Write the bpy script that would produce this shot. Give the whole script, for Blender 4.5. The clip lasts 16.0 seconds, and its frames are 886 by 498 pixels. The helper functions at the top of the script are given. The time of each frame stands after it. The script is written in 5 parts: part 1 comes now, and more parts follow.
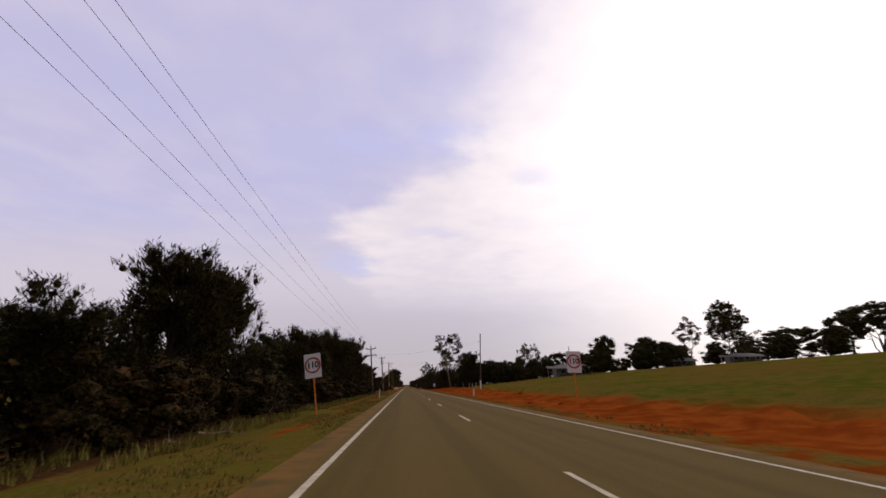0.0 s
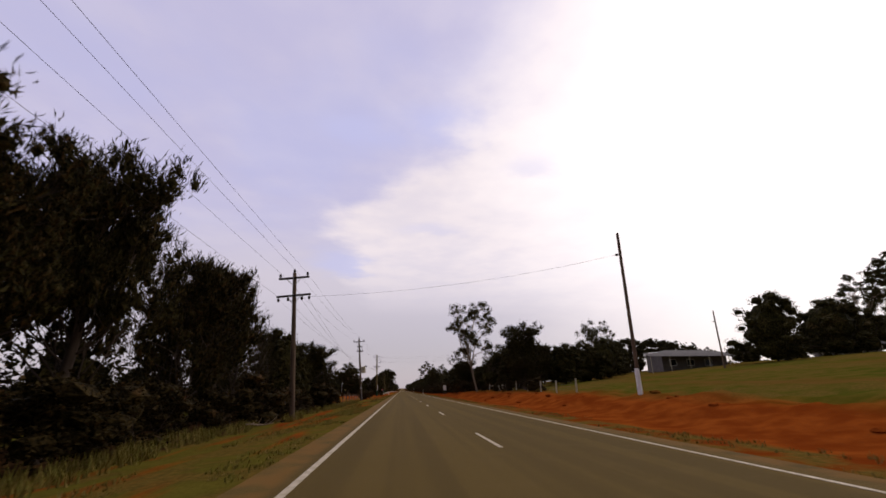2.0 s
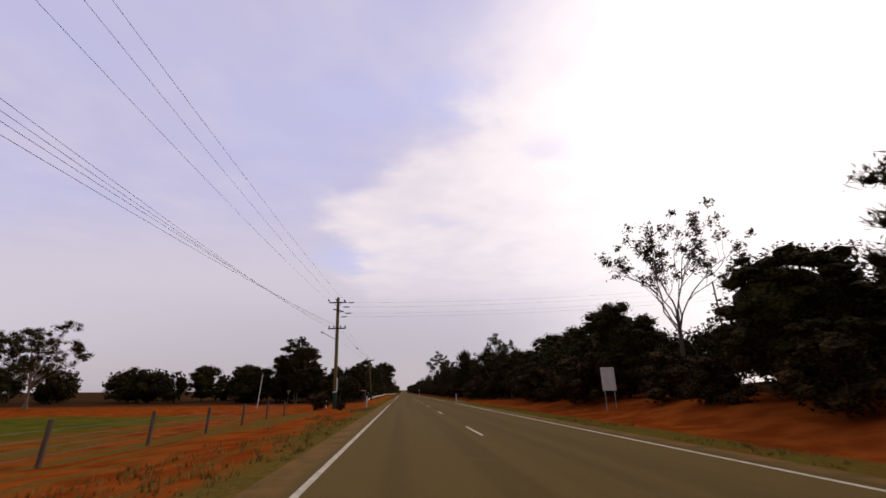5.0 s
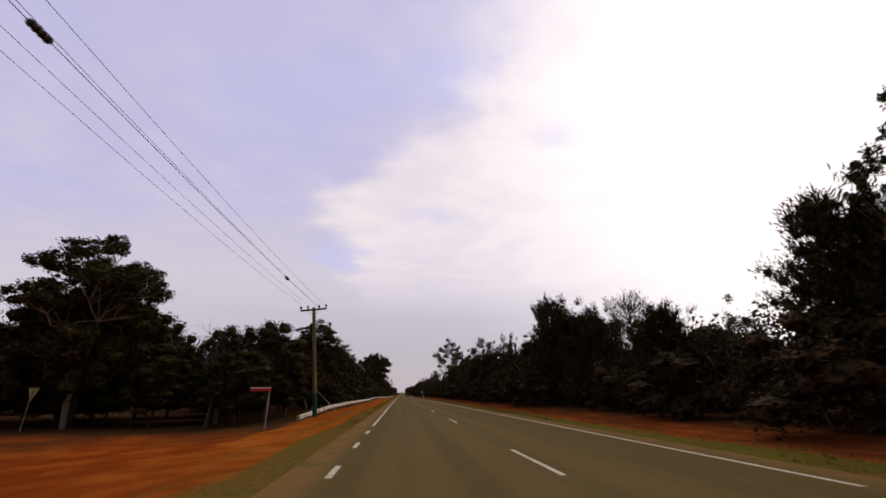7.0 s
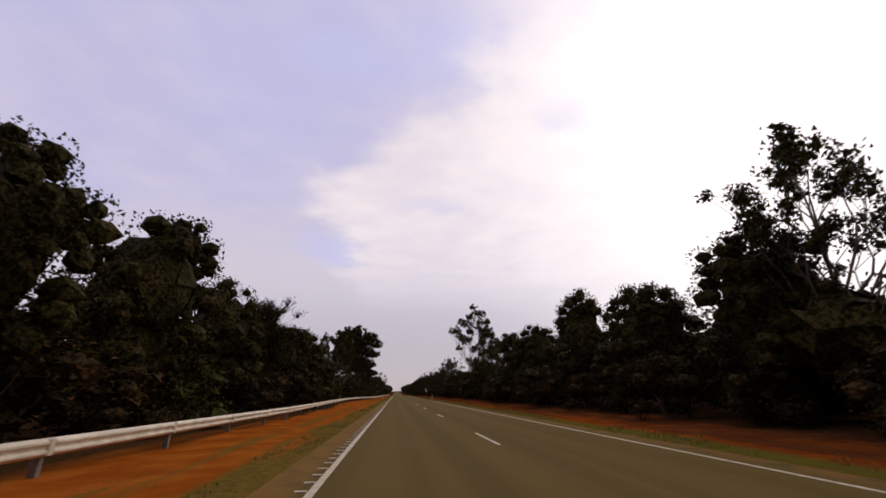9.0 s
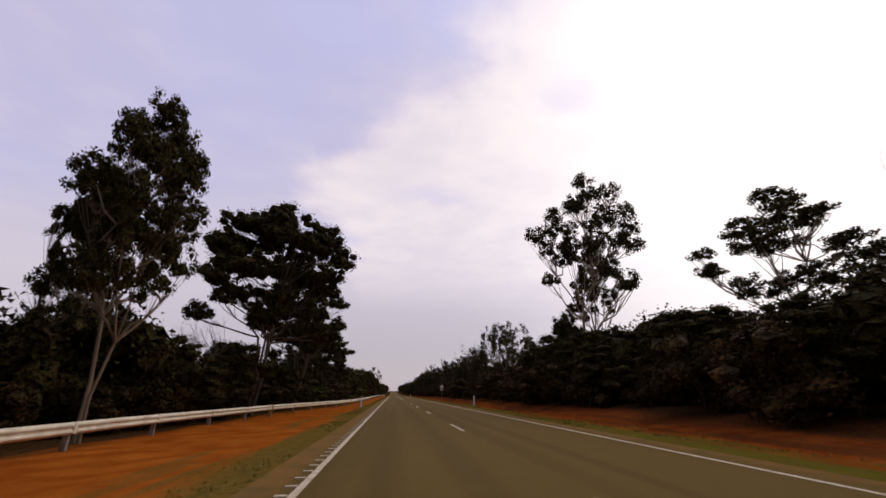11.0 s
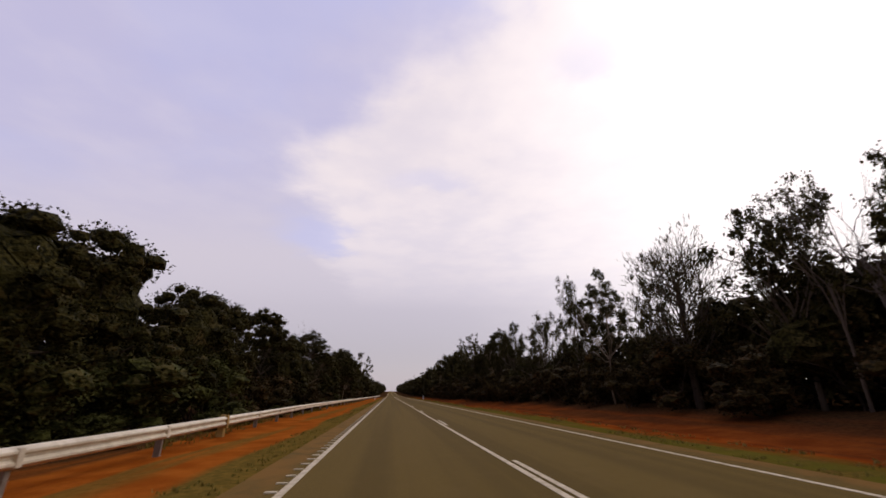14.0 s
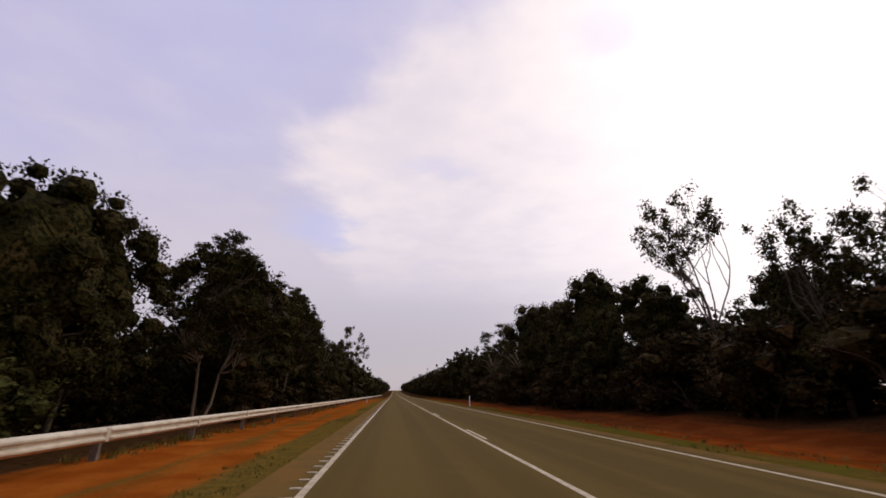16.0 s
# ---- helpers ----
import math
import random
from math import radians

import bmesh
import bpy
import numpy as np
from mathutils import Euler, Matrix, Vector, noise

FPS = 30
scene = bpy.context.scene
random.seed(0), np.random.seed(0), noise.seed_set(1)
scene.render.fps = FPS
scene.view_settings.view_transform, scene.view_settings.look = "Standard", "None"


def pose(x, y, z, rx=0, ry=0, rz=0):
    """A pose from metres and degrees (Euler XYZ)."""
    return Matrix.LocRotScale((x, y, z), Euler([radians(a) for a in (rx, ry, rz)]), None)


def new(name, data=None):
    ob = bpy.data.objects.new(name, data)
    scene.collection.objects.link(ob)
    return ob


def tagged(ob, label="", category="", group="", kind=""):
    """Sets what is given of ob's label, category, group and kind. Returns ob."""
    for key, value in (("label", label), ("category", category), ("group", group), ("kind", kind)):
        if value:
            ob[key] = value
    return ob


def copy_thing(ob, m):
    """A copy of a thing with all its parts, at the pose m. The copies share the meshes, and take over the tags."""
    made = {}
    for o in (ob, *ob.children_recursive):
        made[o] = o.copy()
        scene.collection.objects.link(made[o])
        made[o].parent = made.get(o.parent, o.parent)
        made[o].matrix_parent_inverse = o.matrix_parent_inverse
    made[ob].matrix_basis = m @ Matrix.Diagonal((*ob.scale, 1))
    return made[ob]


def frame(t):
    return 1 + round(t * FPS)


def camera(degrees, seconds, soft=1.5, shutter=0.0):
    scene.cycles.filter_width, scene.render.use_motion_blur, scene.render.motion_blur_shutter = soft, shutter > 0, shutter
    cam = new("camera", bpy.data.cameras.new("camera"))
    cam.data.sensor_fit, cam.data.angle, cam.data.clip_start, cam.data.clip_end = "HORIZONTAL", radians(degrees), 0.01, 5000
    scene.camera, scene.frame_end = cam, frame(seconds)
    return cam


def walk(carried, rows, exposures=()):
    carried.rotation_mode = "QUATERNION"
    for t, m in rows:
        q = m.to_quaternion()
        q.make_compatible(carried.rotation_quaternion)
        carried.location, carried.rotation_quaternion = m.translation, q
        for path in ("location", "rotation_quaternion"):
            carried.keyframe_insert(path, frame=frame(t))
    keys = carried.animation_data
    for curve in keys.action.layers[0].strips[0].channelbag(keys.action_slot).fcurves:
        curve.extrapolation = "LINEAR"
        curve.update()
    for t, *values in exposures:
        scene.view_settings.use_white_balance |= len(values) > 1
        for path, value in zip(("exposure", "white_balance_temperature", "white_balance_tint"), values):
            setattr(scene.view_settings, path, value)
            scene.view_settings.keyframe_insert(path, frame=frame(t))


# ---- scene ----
# The camera: a dash camera at 1.15 m, looking up and to the right of the way it goes.
cam = camera(96.0, 16.0, soft=1.6, shutter=0.05)
PATH = [
    (0.0, 0.000, 0.00, -5.10, 19.05, -0.20), (0.5, 0.043, 13.46, -5.10, 18.75, -0.25), (1.0, 0.120, 27.06, -5.25, 19.09, -0.15),
    (1.5, 0.140, 40.63, -5.35, 19.27, 0.00), (2.0, 0.180, 54.02, -5.65, 19.50, 0.25), (2.5, 0.175, 67.45, -5.46, 19.64, 0.15),
    (3.0, 0.175, 80.95, -5.25, 19.64, 0.28), (3.5, 0.145, 94.53, -5.22, 19.67, 0.32), (4.0, 0.140, 108.13, -5.36, 19.60, 0.40),
    (5.2, 0.040, 140.40, -5.50, 19.78, 0.38), (6.5, -0.086, 174.68, -5.70, 20.01, 0.40), (7.0, -0.150, 188.69, -5.80, 20.05, 0.35),
    (7.5, -0.175, 202.73, -6.20, 19.85, 0.05), (8.0, -0.220, 216.73, -6.22, 19.85, -0.12), (8.5, -0.213, 230.79, -6.30, 19.89, 0.00),
    (9.7, -0.130, 264.70, -6.55, 19.95, 0.10), (11.0, -0.035, 301.18, -6.86, 19.92, 0.18), (11.5, 0.015, 314.93, -7.17, 19.87, 0.20),
    (12.0, 0.026, 328.57, -7.44, 19.90, 0.28), (12.5, 0.022, 342.13, -7.45, 19.83, 0.15), (13.0, 0.045, 355.58, -7.52, 19.78, 0.24),
    (13.5, 0.070, 368.98, -7.17, 19.92, 0.34), (14.0, 0.120, 382.30, -7.16, 19.98, 0.32), (14.5, 0.125, 395.58, -6.98, 19.88, 0.25),
    (15.0, 0.052, 408.87, -6.65, 19.97, 0.25), (15.5, -0.029, 422.21, -6.64, 20.10, -0.10), (16.0, -0.113, 435.58, -6.63, 19.94, -0.12),
]
walk(cam, [(t, pose(x, y, 1.15, 90 + pitch, roll, yaw)) for t, x, y, yaw, pitch, roll in PATH],
     exposures=((0.0, 0.0, 6950, 13), (16.0, 0.0, 6950, 13)))

# ---- light: a bright broken overcast, the sun behind cloud ahead and to the right ----
SUN_UP, SUN_ROUND = radians(48), radians(52)
world = bpy.data.worlds.new("world")
scene.world = world
world.use_nodes = True
sky = world.node_tree.nodes.new("ShaderNodeTexSky")
sky.sky_type, sky.sun_disc, sky.sun_elevation, sky.sun_rotation = "NISHITA", False, SUN_UP, SUN_ROUND
world.node_tree.links.new(sky.outputs[0], world.node_tree.nodes["Background"].inputs[0])
world.node_tree.nodes["Background"].inputs[1].default_value = 0.09
sun = new("sun", bpy.data.lights.new("sun", "SUN"))
sun.data.energy, sun.data.angle, sun.data.color = 2.0, radians(14), (1.0, 0.95, 0.88)
to_sun = Vector((math.sin(SUN_ROUND) * math.cos(SUN_UP), math.cos(SUN_ROUND) * math.cos(SUN_UP), math.sin(SUN_UP)))
sun.rotation_euler = to_sun.to_track_quat("Z", "Y").to_euler()


# ---- materials ----
class Nodes:
    """Short hands for node trees."""

    def __init__(self, name):
        self.mat = bpy.data.materials.new(name)
        self.mat.use_nodes = True
        self.tree = self.mat.node_tree
        self.bsdf = self.tree.nodes["Principled BSDF"]
        self.bsdf.inputs["Roughness"].default_value = 0.85
        self.bsdf.inputs["Specular IOR Level"].default_value = 0.25

    def put(self, socket, value):
        if isinstance(value, bpy.types.NodeSocket):
            self.tree.links.new(value, socket)
        elif isinstance(value, (tuple, list)) and len(value) == 3 and socket.type == "RGBA":
            socket.default_value = (*value, 1)
        else:
            socket.default_value = value

    def place(self):
        return self.tree.nodes.new("ShaderNodeTexCoord").outputs["Object"]

    def split(self, v):
        n = self.tree.nodes.new("ShaderNodeSeparateXYZ")
        self.put(n.inputs[0], v)
        return n.outputs

    def calc(self, op, a, b=0.0, c=0.0):
        n = self.tree.nodes.new("ShaderNodeMath")
        n.operation = op
        for s, v in zip(n.inputs, (a, b, c)):
            self.put(s, v)
        return n.outputs[0]

    def step(self, v, lo, hi):
        n = self.tree.nodes.new("ShaderNodeMapRange")
        n.interpolation_type = "SMOOTHSTEP"
        for s, x in zip(n.inputs, (v, lo, hi, 0.0, 1.0)):
            self.put(s, x)
        return n.outputs[0]

    def noise(self, scale, detail=4.0, v=None, stretch=None):
        v = v or self.place()
        if stretch:
            m = self.tree.nodes.new("ShaderNodeMapping")
            m.inputs["Scale"].default_value = stretch
            self.put(m.inputs[0], v)
            v = m.outputs[0]
        n = self.tree.nodes.new("ShaderNodeTexNoise")
        self.put(n.inputs["Vector"], v)
        n.inputs["Scale"].default_value, n.inputs["Detail"].default_value = scale, detail
        return n.outputs["Fac"]

    def mix(self, fac, a, b):
        n = self.tree.nodes.new("ShaderNodeMix")
        n.data_type = "RGBA"
        self.put(n.inputs[0], fac)
        self.put(n.inputs[6], a)
        self.put(n.inputs[7], b)
        return n.outputs[2]

    def bump(self, height, strength=0.5, distance=0.02):
        n = self.tree.nodes.new("ShaderNodeBump")
        n.inputs["Strength"].default_value, n.inputs["Distance"].default_value = strength, distance
        self.put(n.inputs["Height"], height)
        self.put(self.bsdf.inputs["Normal"], n.outputs[0])

    def done(self, colour, rough=None, metal=None):
        self.put(self.bsdf.inputs["Base Color"], colour)
        if rough is not None:
            self.put(self.bsdf.inputs["Roughness"], rough)
        if metal is not None:
            self.put(self.bsdf.inputs["Metallic"], metal)
        return self.mat


def worn(name, a, b, scale=8.0, rough=0.8, metal=0.0, stretch=None, relief=0.2):
    """Two colours mottled at two scales, with fine relief."""
    n = Nodes(name)
    big, fine = n.noise(scale, 5, stretch=stretch), n.noise(scale * 9, 3, stretch=stretch)
    n.bump(fine, relief)
    return n.done(n.mix(n.step(n.calc("ADD", n.calc("MULTIPLY", big, 0.7), n.calc("MULTIPLY", fine, 0.3)), 0.35, 0.65), a, b), rough, metal)


def leafy(name, a, b, dry=(0.10, 0.06, 0.025), rough=0.65, grain=0.0):
    """Leaves of mixed greens, dry ones among them; grain paints shaded leaf-sized gaps into the closer masses."""
    n = Nodes(name)
    info = n.tree.nodes.new("ShaderNodeObjectInfo").outputs["Random"]
    isle = n.tree.nodes.new("ShaderNodeNewGeometry").outputs["Random Per Island"]
    c = n.mix(isle, a, b)
    c = n.mix(n.calc("MULTIPLY", n.step(n.calc("ADD", isle, n.calc("MULTIPLY", info, 0.35)), 0.85, 1.25), 0.45), c, dry)
    n.bsdf.inputs["Specular IOR Level"].default_value = 0.03
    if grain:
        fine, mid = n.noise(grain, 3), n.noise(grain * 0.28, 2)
        # spots of darker leaf colour stand in for the shade between leaves
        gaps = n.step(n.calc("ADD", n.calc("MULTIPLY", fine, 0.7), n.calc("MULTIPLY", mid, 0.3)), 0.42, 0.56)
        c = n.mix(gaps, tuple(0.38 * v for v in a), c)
        n.bump(n.calc("ADD", fine, mid), 1.0, 0.12)
    return n.done(c, rough)


def ground_material():
    n = Nodes("earth_and_grass")
    p = n.place()
    x, y, z = n.split(p)
    wide, mid, fine = n.noise(0.12, 4), n.noise(0.9, 5), n.noise(9.0, 4)
    along = n.noise(1.0, 4, stretch=(1.1, 0.10, 1.0))
    jx = n.calc("ADD", x, n.calc("MULTIPLY", n.calc("SUBTRACT", along, 0.5), 2.6))
    jy = n.calc("ADD", y, n.calc("MULTIPLY", n.calc("SUBTRACT", wide, 0.5), 18.0))
    red = n.mix(n.step(mid, 0.35, 0.68), (0.19, 0.036, 0.006), (0.30, 0.070, 0.011))
    red = n.mix(n.calc("MULTIPLY", n.step(fine, 0.5, 0.75), 0.4), red, (0.16, 0.045, 0.012))
    straw = n.mix(n.step(fine, 0.3, 0.7), (0.17, 0.105, 0.022), (0.10, 0.070, 0.015))
    green = n.mix(n.step(mid, 0.35, 0.7), (0.070, 0.076, 0.009), (0.125, 0.100, 0.016))
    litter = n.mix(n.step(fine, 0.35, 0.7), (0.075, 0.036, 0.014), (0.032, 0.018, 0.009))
    early, late = n.step(jy, 135.0, 120.0), n.step(jy, 188.0, 202.0)
    # the left side: a grassed shoulder, a graded strip, litter under the scrub
    side = n.mix(n.step(mid, 0.42, 0.62), straw, n.mix(early, straw, green))
    sunny = n.mix(late, red, n.mix(n.step(mid, 0.35, 0.68), (0.24, 0.058, 0.008), (0.35, 0.098, 0.014)))
    graded = n.mix(n.calc("MULTIPLY", early, n.step(along, 0.33, 0.52)), sunny, n.mix(n.step(mid, 0.4, 0.6), straw, green))
    left = n.mix(n.step(jx, -2.7, -3.3), side, graded)
    streak = n.calc("MULTIPLY", n.calc("MULTIPLY", n.step(jx, -3.5, -3.8), n.step(jx, -4.4, -4.0)), n.step(along, 0.38, 0.55))
    left = n.mix(n.calc("MULTIPLY", streak, 0.75), left, straw)
    open_left = n.calc("MULTIPLY", n.step(jy, 112.0, 120.0), n.step(jy, 212.0, 204.0))
    field_left = n.mix(n.step(jy, 172.0, 178.0), n.mix(n.step(jx, -13.0, -20.0), n.mix(n.step(along, 0.4, 0.6), red, straw), green), red)
    under = n.mix(open_left, litter, field_left)
    wide_verge = n.calc("MULTIPLY", n.calc("MULTIPLY", n.step(y, 286.0, 312.0), n.step(y, 348.0, 332.0)), 2.2)
    under = n.mix(n.calc("MULTIPLY", n.step(y, 118.0, 104.0), n.step(jx, -13.0, -15.0)), under, green)
    left = n.mix(n.step(n.calc("ADD", jx, wide_verge), -5.8, -6.8), left, under)
    # the right side: a narrow verge, bare red bank, then paddock or scrub litter
    right = n.mix(n.step(jx, 7.9, 8.6), n.mix(n.step(jy, 130.0, 150.0), n.mix(n.step(mid, 0.35, 0.6), red, straw), n.mix(n.step(mid, 0.38, 0.6), straw, green)), red)
    paddock = n.mix(n.step(n.calc("ADD", n.calc("MULTIPLY", wide, 0.6), n.calc("MULTIPLY", mid, 0.4)), 0.40, 0.62), green, straw)
    paddock = n.mix(n.calc("MULTIPLY", n.step(n.noise(0.16, 5, stretch=(1.0, 0.35, 1.0)), 0.50, 0.66), 0.6), paddock, (0.16, 0.075, 0.018))
    # litter beyond the bank; its colour also dims the red, painting in tree shade
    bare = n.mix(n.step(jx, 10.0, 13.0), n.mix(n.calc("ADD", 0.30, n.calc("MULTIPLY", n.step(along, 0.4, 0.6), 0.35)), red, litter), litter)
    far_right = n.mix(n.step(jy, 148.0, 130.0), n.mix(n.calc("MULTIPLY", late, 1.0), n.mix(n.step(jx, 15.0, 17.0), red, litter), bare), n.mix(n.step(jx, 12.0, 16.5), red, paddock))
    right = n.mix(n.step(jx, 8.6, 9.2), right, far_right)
    n.bump(n.calc("ADD", mid, n.calc("MULTIPLY", fine, 0.5)), 0.7, 0.10)
    n.bsdf.inputs["Specular IOR Level"].default_value = 0.0
    both = n.mix(n.step(x, 2.0, 3.0), left, right)
    return n.done(n.mix(n.step(y, 500.0, 600.0), both, litter), 0.95)


def road_material():
    n = Nodes("bitumen")
    x, y, z = n.split(n.place())
    grit, mid = n.noise(55.0, 3), n.noise(1.4, 4)
    lanes = n.noise(1.0, 3, stretch=(1.3, 0.012, 1.0))
    c = n.mix(n.step(grit, 0.3, 0.7), (0.098, 0.064, 0.016), (0.175, 0.116, 0.034))
    c = n.mix(n.calc("MULTIPLY", n.step(lanes, 0.42, 0.62), 0.45), c, (0.080, 0.053, 0.016))
    c = n.mix(n.calc("MULTIPLY", n.step(mid, 0.52, 0.72), 0.30), c, (0.155, 0.102, 0.036))
    n.bsdf.inputs["Specular IOR Level"].default_value = 0.04
    edge = n.calc("MAXIMUM", n.step(x, -1.26, -1.5), n.step(x, 6.0, 6.4))
    c = n.mix(n.calc("MULTIPLY", edge, n.step(mid, 0.3, 0.6)), c, (0.20, 0.105, 0.028))
    n.bump(grit, 0.5, 0.01)
    return n.done(c, 0.88)


def cloud_material():
    """A thin bright overcast, broken by gaps that let the sky through."""
    n = Nodes("cloud")
    p = n.place()
    x, y, z = n.split(p)
    soft, puff = n.noise(0.0022, 5), n.noise(0.0075, 5)
    jit = n.calc("ADD", n.calc("MULTIPLY", n.calc("SUBTRACT", soft, 0.5), 260.0), n.calc("MULTIPLY", n.calc("SUBTRACT", puff, 0.5), 130.0))
    # a lit bank whose edge runs slantwise across the road, and the glare about the hidden sun
    slant = n.calc("ADD", n.calc("MULTIPLY", n.calc("ADD", x, 130.0), 0.74), n.calc("MULTIPLY", n.calc("SUBTRACT", n.calc("MINIMUM", y, 1150.0), 1040.0), 0.67))
    bank = n.step(n.calc("ADD", slant, jit), -45.0, 60.0)
    near = n.step(n.calc("ADD", x, n.calc("MULTIPLY", jit, 1.4)), 50.0, 370.0)
    lit = n.calc("MAXIMUM", bank, near)
    spread = n.calc("MULTIPLY", n.calc("MAXIMUM", n.calc("SUBTRACT", y, 950.0), 0.0), 0.22)
    soft_edge = n.calc("ADD", n.calc("MULTIPLY", n.calc("MAXIMUM", n.calc("SUBTRACT", y, 800.0), 0.0), 0.85), 460.0)
    glare = n.step(n.calc("DIVIDE", n.calc("ADD", n.calc("SUBTRACT", x, spread), n.calc("MULTIPLY", jit, 1.3)), soft_edge), -0.05, 1.0)
    c = n.mix(n.step(puff, 0.30, 0.75), (0.55, 0.54, 0.79), (0.62, 0.60, 0.81))
    c = n.mix(n.calc("MULTIPLY", n.step(soft, 0.48, 0.66), 0.45), c, (0.50, 0.53, 0.86))
    c = n.mix(n.step(y, 900.0, 1900.0), c, (0.64, 0.60, 0.71))
    c = n.mix(n.step(y, 1700.0, 3400.0), c, (0.47, 0.435, 0.52))
    c = n.mix(n.calc("MULTIPLY", lit, n.step(y, 2700.0, 1200.0)), c, n.mix(n.step(puff, 0.3, 0.7), (0.80, 0.75, 0.84), (0.90, 0.83, 0.88)))
    c = n.mix(glare, c, n.mix(n.step(y, 1200.0, 3300.0), (1.16, 1.10, 1.12), (0.90, 0.82, 0.86)))
    # unseen cloud at the rear, darkened to dim the ground and tree fronts
    c = n.mix(n.step(y, 300.0, -500.0), c, (0.22, 0.217, 0.255))

    def gap(cx, cy, wx, wy):
        u = n.calc("DIVIDE", n.calc("SUBTRACT", n.calc("ADD", x, n.calc("MULTIPLY", jit, 0.9)), cx), wx)
        v = n.calc("DIVIDE", n.calc("SUBTRACT", n.calc("ADD", y, n.calc("MULTIPLY", jit, 0.9)), cy), wy)
        r = n.calc("SQRT", n.calc("ADD", n.calc("MULTIPLY", u, u), n.calc("MULTIPLY", v, v)))
        return n.step(n.calc("ADD", r, n.calc("MULTIPLY", n.calc("SUBTRACT", puff, 0.5), 1.6)), 1.25, 0.1)

    gaps = n.calc("MULTIPLY", gap(90.0, 690.0, 95.0, 70.0), 1.3)
    for *spot, deep in ((-60.0, 760.0, 80.0, 60.0, 1.0), (300.0, 840.0, 80.0, 60.0, 0.6), (-260.0, 1620.0, 130.0, 260.0, 1.2), (60.0, 1210.0, 110.0, 60.0, 0.5)):
        gaps = n.calc("MAXIMUM", gaps, n.calc("MULTIPLY", gap(*spot), deep))
    c = n.mix(n.calc("MULTIPLY", gaps, 0.5), c, (0.55, 0.58, 0.92))
    n.tree.nodes.remove(n.bsdf)
    glow, clear, both = (n.tree.nodes.new("ShaderNode" + k) for k in ("Emission", "BsdfTransparent", "MixShader"))
    n.put(glow.inputs[0], c)
    glow.inputs[1].default_value = 1.1
    both.inputs[0].default_value = 0.82
    n.tree.links.new(clear.outputs[0], both.inputs[1])
    n.tree.links.new(glow.outputs[0], both.inputs[2])
    n.tree.links.new(both.outputs[0], n.tree.nodes["Material Output"].inputs[0])
    return n.mat


EARTH, BITUMEN, CLOUD = ground_material(), road_material(), cloud_material()
PAINT = worn("road_paint", (0.66, 0.56, 0.40), (0.44, 0.36, 0.23), 5.0, 0.7)
RAIL = worn("galvanised_rail", (0.78, 0.70, 0.55), (0.60, 0.52, 0.39), 3.0, 0.6, 0.0)
STEEL = worn("weathered_steel", (0.36, 0.34, 0.30), (0.24, 0.22, 0.19), 6.0, 0.5, 0.5)
ORANGE = worn("orange_post_paint", (0.75, 0.20, 0.02), (0.60, 0.15, 0.02), 7.0, 0.6)
WHITE = worn("white_paint", (0.90, 0.89, 0.87), (0.84, 0.82, 0.79), 6.0, 0.55)
SIGN_WHITE = worn("reflective_white", (0.90, 0.87, 0.86), (0.86, 0.83, 0.82), 4.0, 0.45)
SIGN_RED = worn("reflective_red", (0.55, 0.03, 0.03), (0.48, 0.025, 0.025), 4.0, 0.45)
SIGN_BLACK = worn("sign_black", (0.015, 0.014, 0.013), (0.025, 0.022, 0.02), 4.0, 0.5)
SIGN_BACK = worn("bare_aluminium", (0.80, 0.77, 0.71), (0.70, 0.67, 0.60), 4.0, 0.6, 0.0)
SIGN_YELLOW = worn("faded_yellow", (0.45, 0.36, 0.12), (0.38, 0.29, 0.09), 4.0, 0.5)
POLE = worn("weathered_pole", (0.16, 0.105, 0.065), (0.085, 0.055, 0.038), 1.2, 0.9, stretch=(8, 8, 0.5))
POLE_PALE = worn("treated_pole", (0.21, 0.155, 0.055), (0.13, 0.09, 0.035), 1.2, 0.9, stretch=(8, 8, 0.5))
POLE_GREEN = worn("pole_base_green", (0.012, 0.05, 0.022), (0.02, 0.065, 0.03), 3.0, 0.8)
ARM = worn("dark_timber", (0.035, 0.026, 0.022), (0.06, 0.045, 0.036), 4.0, 0.85)
GLAZED = worn("brown_porcelain", (0.03, 0.018, 0.013), (0.02, 0.012, 0.01), 5.0, 0.25)
YELLOW_WOOD = worn("yellowed_timber", (0.46, 0.30, 0.09), (0.34, 0.20, 0.06), 5.0, 0.85)
WIRE = worn("conductor", (0.10, 0.085, 0.09), (0.14, 0.12, 0.125), 5.0, 0.6, 0.3)
CREAM = worn("cream_enamel", (0.52, 0.46, 0.33), (0.42, 0.36, 0.25), 3.0, 0.5)
TIMBER = worn("grey_timber", (0.17, 0.13, 0.09), (0.09, 0.065, 0.045), 4.0, 0.9, stretch=(6, 6, 0.6))
ROOF = worn("roof_iron", (0.13, 0.117, 0.112), (0.09, 0.08, 0.076), 1.5, 0.85, 0.0)
CLADDING = worn("pale_cladding", (0.20, 0.175, 0.15), (0.15, 0.13, 0.115), 1.5, 0.8)
GLASS_DARK = worn("dim_glass", (0.02, 0.022, 0.025), (0.03, 0.03, 0.03), 2.0, 0.1)
BARK_DARK = worn("dark_bark", (0.045, 0.030, 0.021), (0.085, 0.058, 0.040), 3.0, 0.95, stretch=(5, 5, 1), relief=0.5)
BARK_PALE = worn("pale_gum_bark", (0.27, 0.195, 0.13), (0.10, 0.065, 0.042), 1.6, 0.85, stretch=(2, 2, 0.7), relief=0.3)
